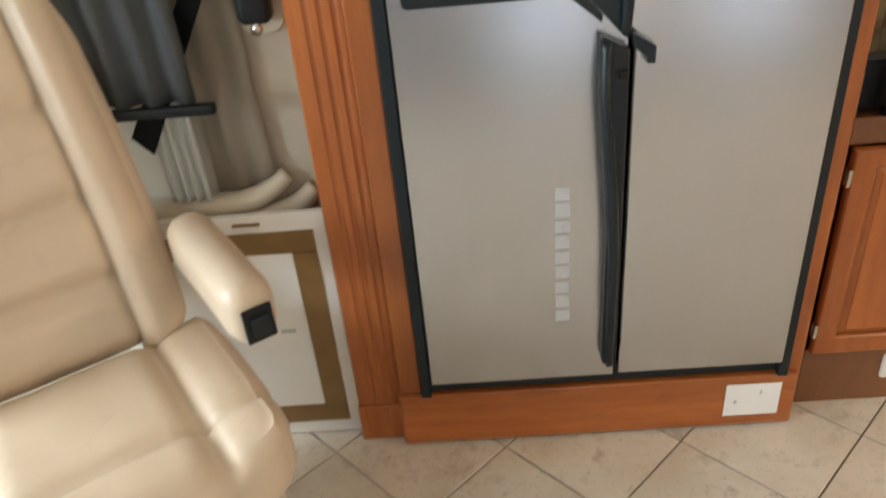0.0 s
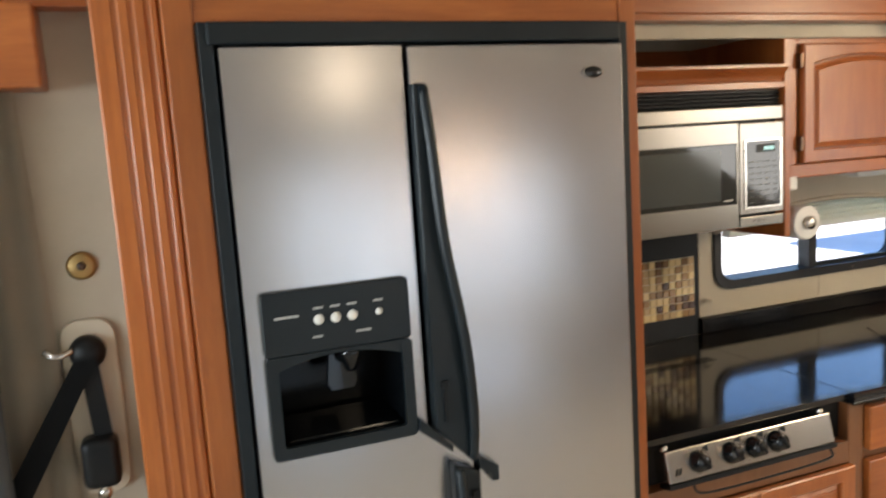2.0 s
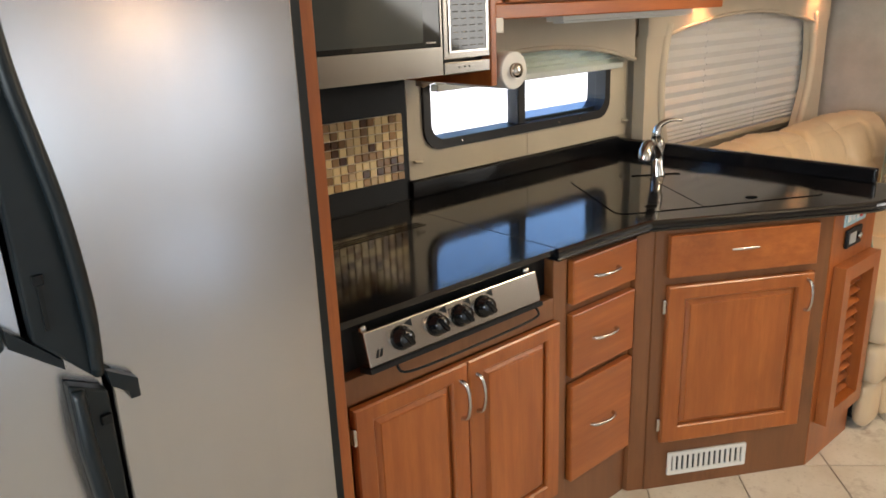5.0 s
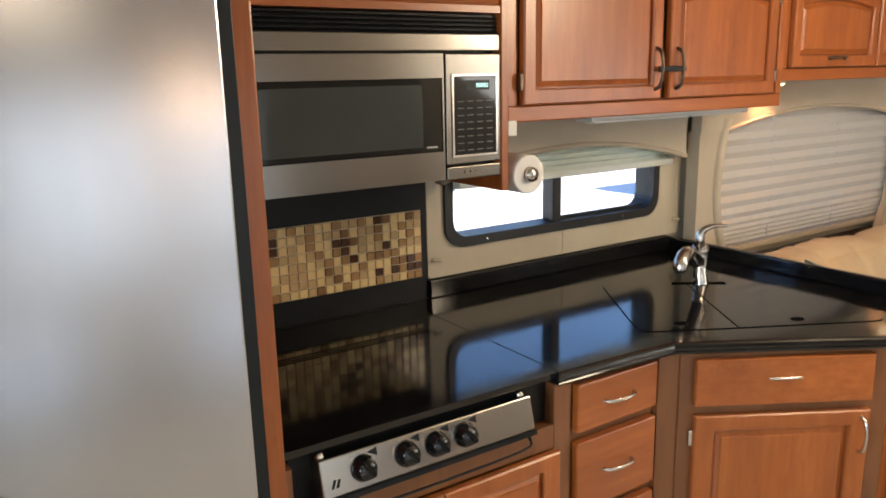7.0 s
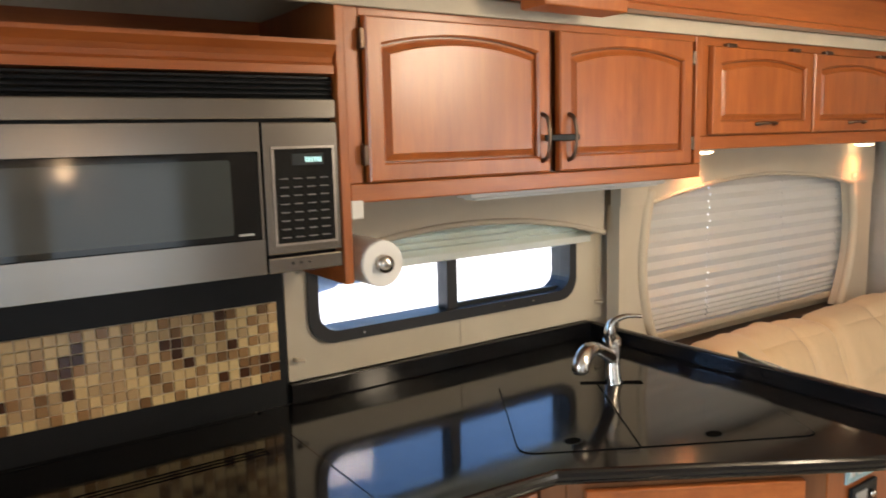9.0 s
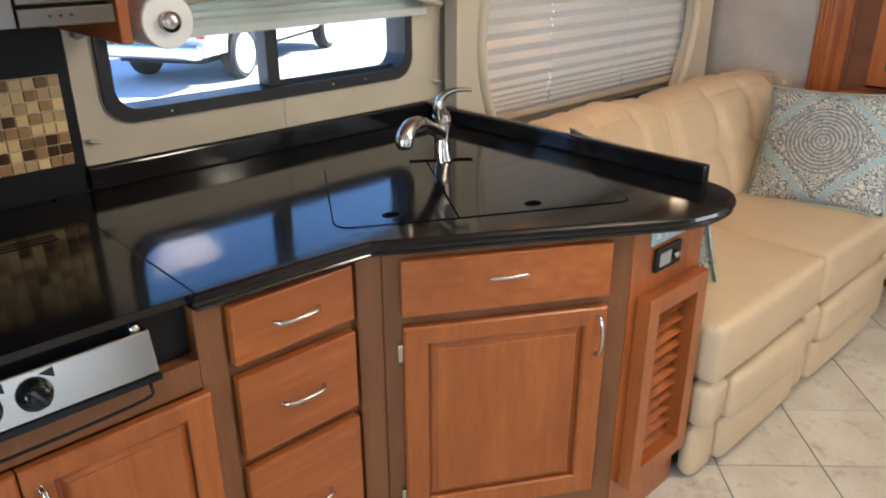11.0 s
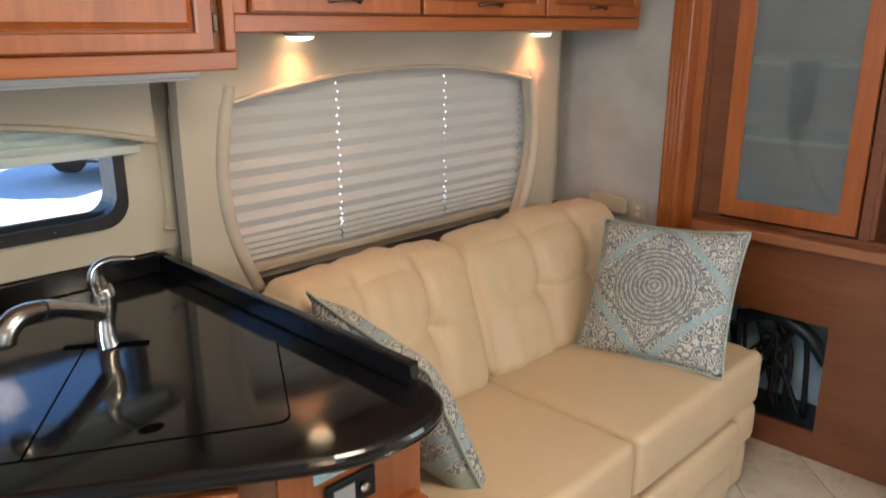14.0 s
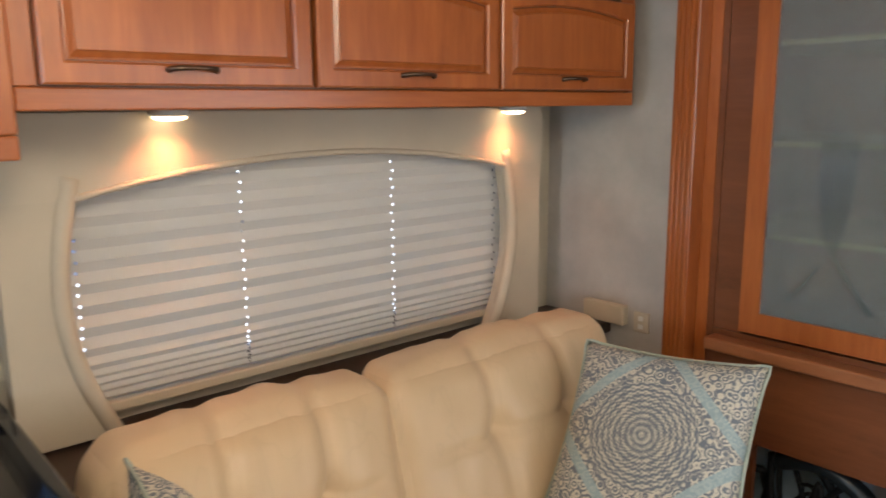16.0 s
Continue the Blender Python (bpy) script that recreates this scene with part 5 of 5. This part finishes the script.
part("etched_flute", prism([(-0.010, 0.0), (0.010, 0.0), (0.030, 0.07), (0.044, 0.16), (0.048, 0.30), (-0.048, 0.30), (-0.044, 0.16), (-0.030, 0.07)], -0.0012, 0.0, "x"), ETCH, gd, "etched champagne flute", M=FM)
part("etched_stem", prism([(-0.006, -0.002), (0.006, -0.002), (-0.10, -0.155), (-0.125, -0.16)], -0.0012, 0.0, "x"), ETCH, gd, M=FM)
part("etched_stem", prism([(0.006, -0.002), (0.018, -0.03), (0.115, -0.15), (0.10, -0.155)], -0.0012, 0.0, "x"), ETCH, gd, M=FM)
for z in (1.15, 1.42, 1.70):
    part("shelf", box(HX + 0.03, 7.27, 1.416, 2.029, z, z + 0.015), wood("pale_shelf", (0.45, 0.36, 0.16), (0.55, 0.45, 0.22), "y"), hu_)
tvb = thing("television", (6.80, 1.2, 0.856), "black flat television in the hutch niche", "television")
part("screen", box(6.79, 6.83, 0.62, 1.37, 0.90, 1.40, 0.005), BLACKG, tvb)
part("stand", box(6.80, 6.90, 0.9, 1.1, 0.8545, 0.90, 0.004), BLACKP, tvb)
solo("side_board", box(6.58, 6.74, 1.02, 1.10, 0, 0.794, 0.003), WOODH, "stained wood end panel of the hutch, its shade in the colour", "panel")
cab = thing("cable_bundle", (6.9, 1.68, 0.10), "black cables and a hose behind the opening", "cables")
for i in range(9):
    y0 = 1.52 + random.random() * 0.3
    r = 0.006 + random.random() * 0.008
    pts = [(6.80 + 0.05 * random.random(), y0 + 0.05 * random.uniform(-1, 1) + k * 0.03, 0.115 + 0.38 * (1 - ((k - 2) / 2.6) ** 2) * random.uniform(0.5, 1)) for k in range(5)]
    pts[0] = (pts[0][0], pts[0][1], 0.115)
    part("cable", tube(pts, r, 8, 5), BLACKP, cab, smooth=True)
part("hose", tube([(6.82, 1.82, 0.46), (6.80, 1.70, 0.50), (6.80, 1.58, 0.46), (6.82, 1.50, 0.36)], 0.028, 10, 6), GREYP, cab, smooth=True)
part("foil_panel", box(6.98, 6.99, 1.3, 2.0, 0.102, 0.56), plain("pale_blue_foil", (0.42, 0.55, 0.62), 0.4, 0, 0.2, 10), cab)

# ---------- the cab end ----------
CH = pose(1.52, 1.585, 0, 0, 0, -55)   # the chair faces along its own +x
chair = thing("passenger_seat", (1.52, 1.585, 0), "cream leather passenger captain's seat with armrest", "seat", rz=-55)


def back_quilt(p, u):
    q = p.copy()
    v = (p.z - 0.5)
    seam = sum(math.exp(-((v - c) / 0.02) ** 2) for c in (0.11, 0.27, 0.45)) * (1 if abs(u.y) < 0.62 else 0)
    edge = math.exp(-((abs(u.y) - 0.62) / 0.05) ** 2)
    bol = 0.035 if abs(u.y) > 0.62 else 0.0
    if u.x > 0.4:
        q.x += bol - 0.024 * seam - 0.022 * edge
    q.y *= 1 - 0.25 * max(0, v - 0.25)
    q.x -= 0.26 * v
    q.x += 0.002 * noise.noise(Vector((p.y * 9, p.z * 9, 0.4)))
    return q


part("backrest", soft(-0.32, -0.17, -0.27, 0.27, 0.44, 1.30, 0.07, 84, 0.01, back_quilt), LEATHER2, chair, "cream leather backrest with stitched seams", True, CH)


def seat_bucket(p, u):
    q = p.copy()
    if u.z > 0.3:
        q.z += 0.035 * (abs(u.y) ** 4) + 0.012 * max(0, u.x) ** 4
        q.z -= 0.026 * math.exp(-((abs(u.y) - 0.58) / 0.06) ** 2)
        q.z -= 0.022 * math.exp(-((u.x - 0.45) / 0.06) ** 2)
    q.z += 0.003 * noise.noise(Vector((p.x * 11, p.y * 11, 2.0)))
    return q


part("seat_cushion", soft(-0.20, 0.28, -0.30, 0.30, 0.30, 0.46, 0.065, 40, 0.015, seat_bucket), LEATHER2, chair, "cream leather seat cushion with side bolsters", True, CH)
part("seat_skirt", soft(-0.24, 0.24, -0.27, 0.27, 0.19, 0.32, 0.04, 12, 0.0), LEATHER2, chair, "", True, CH)
ar_ = part("armrest", soft(-0.19, 0.175, 0.265, 0.36, 0.585, 0.715, 0.045, 18, 0.0, lambda p, u: Vector((p.x, p.y, p.z - 0.05 * max(0, p.x) * (1 if u.z < 0 else 0.6)))), LEATHER2, chair, "padded leather armrest", True, CH)
part("armrest_switch", box(0.1765, 0.183, 0.285, 0.34, 0.60, 0.67, 0.003), BLACKP, ar_, "black switch plate on the armrest end", M=CH)
part("switch_rocker", box(0.1835, 0.188, 0.297, 0.328, 0.615, 0.653, 0.003), GREYP, ar_, M=CH)
part("pedestal", lathe([(0.20, 0.0), (0.20, 0.02), (0.11, 0.05), (0.10, 0.19)], 24, CH), BLACKP, chair, "black seat pedestal")
part("recliner_lever", lathe([(0.018, 0), (0.018, 0.012)], 12, CH @ pose(0.13, 0.315, 0.36, -90)), NICKEL, chair, smooth=True)

pn = thing("framed_board", (1.69, 1.99, 0), "white board edged with brown tape, leaning on the wall", "board")
part("board", box(1.42, 1.9565, 1.985, 2.003, 0.004, 0.648, 0.003), WHITEP, pn)
for a, b, c, d in ((1.455, 1.912, 0.55, 0.605), (1.455, 1.912, 0.045, 0.10)):
    part("tape_strip", box(a, b, 1.9825, 1.9845, c, d), TAPE, pn, "brown tape strip")
part("tape_strip", box(1.857, 1.912, 1.9815, 1.9842, 0.101, 0.549), TAPE, pn, "brown tape strip")
part("tape_strip", box(1.455, 1.51, 1.9815, 1.9842, 0.101, 0.549), TAPE, pn, "brown tape strip")
part("mark", box(1.79, 1.825, 1.9835, 1.9847, 0.33, 0.34), INK, pn)
part("mark", box(1.74, 1.80, 1.9835, 1.9847, 0.622, 0.63), TAPE, pn)

def cloth(x0, x1, y, z0, z1, amp, waves, flare=0.0, lean=0.0):
    """A hanging cloth in folds, with a little thickness."""
    bm = bmesh.new()
    nx, nz = waves * 8, 14
    g = []
    for j in range(nz + 1):
        t = j / nz
        row = []
        for i in range(nx + 1):
            s = i / nx
            x = x0 + (x1 - x0) * s + flare * (1 - t) * (s - 0.2) + lean * (1 - t)
            row.append(bm.verts.new((x, y + amp * (0.6 + 0.4 * (1 - t)) * math.sin(s * waves * 2 * math.pi + 0.4 * math.sin(t * 5)), z0 + (z1 - z0) * t)))
        g.append(row)
    for j in range(nz):
        for i in range(nx):
            bm.faces.new((g[j][i], g[j][i + 1], g[j + 1][i + 1], g[j + 1][i]))
    bmesh.ops.solidify(bm, geom=bm.faces[:], thickness=0.003)
    return bm


cu = thing("sunshade_curtain", (1.6, 2.0, 0.85), "charcoal mesh curtain with a dark bottom bar", "curtain")
part("cloth", cloth(1.28, 1.735, 1.985, 0.908, 1.95, 0.012, 7), CURTAIN, cu, smooth=True)
part("bottom_bar", box(1.30, 1.772, 1.965, 1.99, 0.885, 0.907, 0.006), BLACKP, cu, "black bottom bar")
solo("drape", cloth(1.715, 1.80, 2.066, 0.672, 1.95, 0.005, 2, 0.05), DRAPE, "beige drape bunched at the cab window", "curtain", smooth=True)
solo("drape", cloth(1.615, 1.70, 2.02, 0.675, 0.95, 0.010, 4), plain("white_pleated_lining", (0.78, 0.80, 0.76), 0.7, 0, 0.05), "white pleated curtain lining below the sunshade", "curtain", smooth=True)
sill = thing("sill_moulding", (1.7, 2.06, 0.6), "rounded beige sill moulding under the cab window", "sill")
part("upper_roll", tube([(1.0, 2.05, 0.645), (1.62, 2.05, 0.645), (1.78, 2.055, 0.655), (1.86, 2.075, 0.70)], (0.028, 0.028, 0.026, 0.018), 12, 6), CREAMP, sill, smooth=True)
part("lower_roll", tube([(1.0, 2.06, 0.60), (1.70, 2.06, 0.602), (1.85, 2.065, 0.615), (1.915, 2.08, 0.66)], (0.030, 0.030, 0.028, 0.02), 12, 6), PADDED, sill, smooth=True)
sb = thing("seat_belt", (1.86, 2.07, 1.0), "black seat belt with wall reel and anchor plate", "seat belt")
part("wall_plate", prism(rounded(1.822, 1.918, 1.005, 1.345, 0.035), 2.078, 2.0895, "y", 0.003), CREAMP, sb, "cream moulded wall plate")
part("reel", soft(1.838, 1.902, 2.02, 2.077, 1.035, 1.13, 0.016, 12), BLACKP, sb, "black reel housing", True)
part("anchor", lathe([(0.032, 0), (0.032, 0.012), (0.022, 0.03)], 18, pose(1.868, 2.077, 1.285, 90)), BLACKP, sb, smooth=True)
part("buckle_tip", lathe([(0.012, 0), (0.012, 0.008)], 12, pose(1.872, 2.03, 1.028, 90)), NICKEL, sb, smooth=True)
part("webbing", prism([(1.852, 1.28), (1.884, 1.28), (1.895, 1.13), (1.862, 1.13)], 2.052, 2.055), BLACKP, sb)
web = bmesh.new()
a = [web.verts.new(v) for v in ((1.845, 2.044, 1.275), (1.885, 2.044, 1.275), (1.612, 2.006, 0.795), (1.575, 2.006, 0.835))]
web.faces.new(a)
bmesh.ops.solidify(web, geom=web.faces[:], thickness=0.002)
part("webbing", web, BLACKP, sb, "black belt webbing")
part("guide", tube([(1.80, 2.05, 1.30), (1.82, 2.04, 1.29), (1.845, 2.05, 1.295)], 0.006, 8), NICKEL, sb, smooth=True)
db = thing("wall_disc", (1.875, 2.085, 1.42), "small round brass cover on the cab wall", "cover")
part("disc", lathe([(0.026, 0), (0.026, 0.004), (0.020, 0.008)], 24, pose(1.875, 2.0895, 1.444, 90)), BRASS, db, smooth=True)
part("slot", lathe([(0.008, 0), (0.006, 0.003)], 14, pose(1.875, 2.0815, 1.444, 90)), EDGEB, db, smooth=True)
ob_ = thing("overhead_cabinet", (1.6, 2.0, 1.72), "stained wood overhead cabinet above the cab window", "cabinet")
part("body", box(1.10, 1.86, 1.99, 2.088, 1.76, 1.90, 0.006), WOODX, ob_)

# ---------- outside ----------
def wheel(parent, x, y, r, side):
    """A road wheel with a pale rim; side is -1 for the near flank."""
    a = -90 * side
    wl = part("wheel", lathe([(r * 0.90, 0), (r, 0.04), (r, 0.20), (r * 0.90, 0.24)], 32, pose(x, y, -0.7 + r, a)), TYRE, parent, "black road wheel")
    part("rim", lathe([(r * 0.78, 0), (r * 0.74, 0.015), (r * 0.60, 0.02), (r * 0.20, 0.055), (r * 0.16, 0.07)], 28, pose(x, y + side * 0.238, -0.7 + r, a)), VAN, wl, "white rim", True)


def arch_cut(cx, r, z):
    return [(cx - r * math.cos(math.pi * i / 10), z + r * math.sin(math.pi * i / 10)) for i in range(11)]


TX, TYN = 8.35, 11.2   # tail and near flank of the pickup
pk_ = thing("pickup_truck", (TX + 2.7, TYN + 0.95, -0.7), "silver pickup truck with white wheels parked in the yard", "truck")
side = [(TX, -0.22), (TX + 0.62, -0.22), *arch_cut(TX + 1.15, 0.50, -0.22), (TX + 1.72, -0.25), (TX + 4.0, -0.25), *arch_cut(TX + 4.65, 0.50, -0.22), (TX + 5.5, -0.2), (TX + 5.55, 0.32), (TX + 4.1, 0.48), (TX + 2.15, 0.48), (TX + 0.02, 0.46)]
part("body", prism(side, TYN, TYN + 1.9, "y", 0.03, 2), plain("silver_vehicle_paint", (0.66, 0.67, 0.68), 0.28, 0.3, 0.05, 2, 0.0, 50, 0.6), pk_, "silver paint")
cabp = part("cab", prism([(TX + 2.15, 0.482), (TX + 4.05, 0.482), (TX + 3.35, 1.10), (TX + 2.35, 1.12)], TYN + 0.08, TYN + 1.82, "y", 0.04, 2), VAN, pk_)
part("side_window", prism([(TX + 2.35, 0.54), (TX + 3.75, 0.54), (TX + 3.22, 1.02), (TX + 2.48, 1.03)], TYN + 0.070, TYN + 0.079), BLACKG, cabp)
part("bumper", soft(TX - 0.16, TX - 0.005, TYN + 0.02, TYN + 1.88, -0.24, -0.02, 0.05, 8), NICKEL, pk_, "pale metal rear bumper", True)
part("tail_light", box(TX - 0.012, TX + 0.05, TYN - 0.008, TYN + 0.12, 0.05, 0.30, 0.01), RED, pk_, "red tail light")
part("underframe", box(TX + 0.3, TX + 5.2, TYN + 0.25, TYN + 1.65, -0.36, -0.26), BLACKP, pk_)
for cx in (TX + 1.15, TX + 4.65):
    wheel(pk_, cx, TYN + 0.235, 0.40, -1)
    wheel(pk_, cx, TYN + 1.665, 0.40, 1)

turn = Matrix.Translation((TX, TYN, 0)) @ Matrix.Rotation(radians(32), 4, "Z") @ Matrix.Translation((-TX, -TYN, 0))
pk_.matrix_basis = turn @ pk_.matrix_basis

# unseen motorhome, added so that its shadow falls across the concrete
MX, MY = 17.2, 8.0
mh = thing("shadow_motorhome", (MX + 4.5, MY + 1.25, -0.7), "unseen white motorhome with a blue stripe, added to shade the yard", "motorhome")
part("body", soft(MX, MX + 9.0, MY, MY + 2.5, -0.35, 2.9, 0.18, 8), VAN, mh, "white body", True)
part("stripe", box(MX + 0.3, MX + 8.7, MY + 2.5, MY + 2.507, 0.3, 0.75), VANBLUE, mh, "blue stripe")
for cx in (MX + 2.0, MX + 6.8):
    wheel(mh, cx, MY + 0.235, 0.45, -1)
    wheel(mh, cx, MY + 2.265, 0.45, 1)

# ---------- small alike pieces: mosaic and floor tiles ----------
def shared(name, bm, material):
    me = bpy.data.meshes.new(name)
    bm.to_mesh(me)
    bm.free()
    me.materials.append(material)
    return me


mx0, mx1, mz0, mz1 = 3.016, 3.750, 0.974, 1.184
nx, nz = 27, 8
pw, ph = (mx1 - mx0) / nx, (mz1 - mz0) / nz
mesh = shared("mosaic_tile", box(-pw / 2 + 0.0014, pw / 2 - 0.0014, -0.003, 0.003, -ph / 2 + 0.0014, ph / 2 - 0.0014, 0.0012, 1), MOSAIC)
part("mosaic_grout", box(mx0, mx1, 2.680, 2.6835, mz0, mz1), plain("tan_grout", (0.82, 0.70, 0.49), 0.8), bp)
for j in range(nz):
    spots = [(mx0 + (i + 0.5) * pw, mesh) for i in range(nx)]
    for x, me in spots:
        o = new("tile", me)
        o.parent = bp
        o.matrix_basis = WM[bp].inverted() @ Matrix.Translation((x, 2.6775, mz0 + (j + 0.5) * ph))

# laid diagonally: joints run at even steps of x - y and of x + y
PU, PV = 0.4378, 0.4080
wu, wv = PU / math.sqrt(2), PV / math.sqrt(2)
mesh = shared("floor_tile", box(-wv / 2 + 0.0020, wv / 2 - 0.0020, -wu / 2 + 0.0020, wu / 2 - 0.0020, -0.0045, 0.0, 0.0015, 1), TILE)
for i in range(-8, 20):
    for j in range(-16, 8):
        d, e = 0.398 + (i + 0.5) * PU, 7.055 + (j + 0.5) * PV
        x, y = (e + d) / 2, (e - d) / 2
        if 0.3 < x < 7.4 and -0.6 < y < 2.2:
            o = new("tile", mesh)
            o.parent = floor
            o.matrix_basis = Matrix.Translation((x, y, 0)) @ Matrix.Rotation(radians(45), 4, "Z")
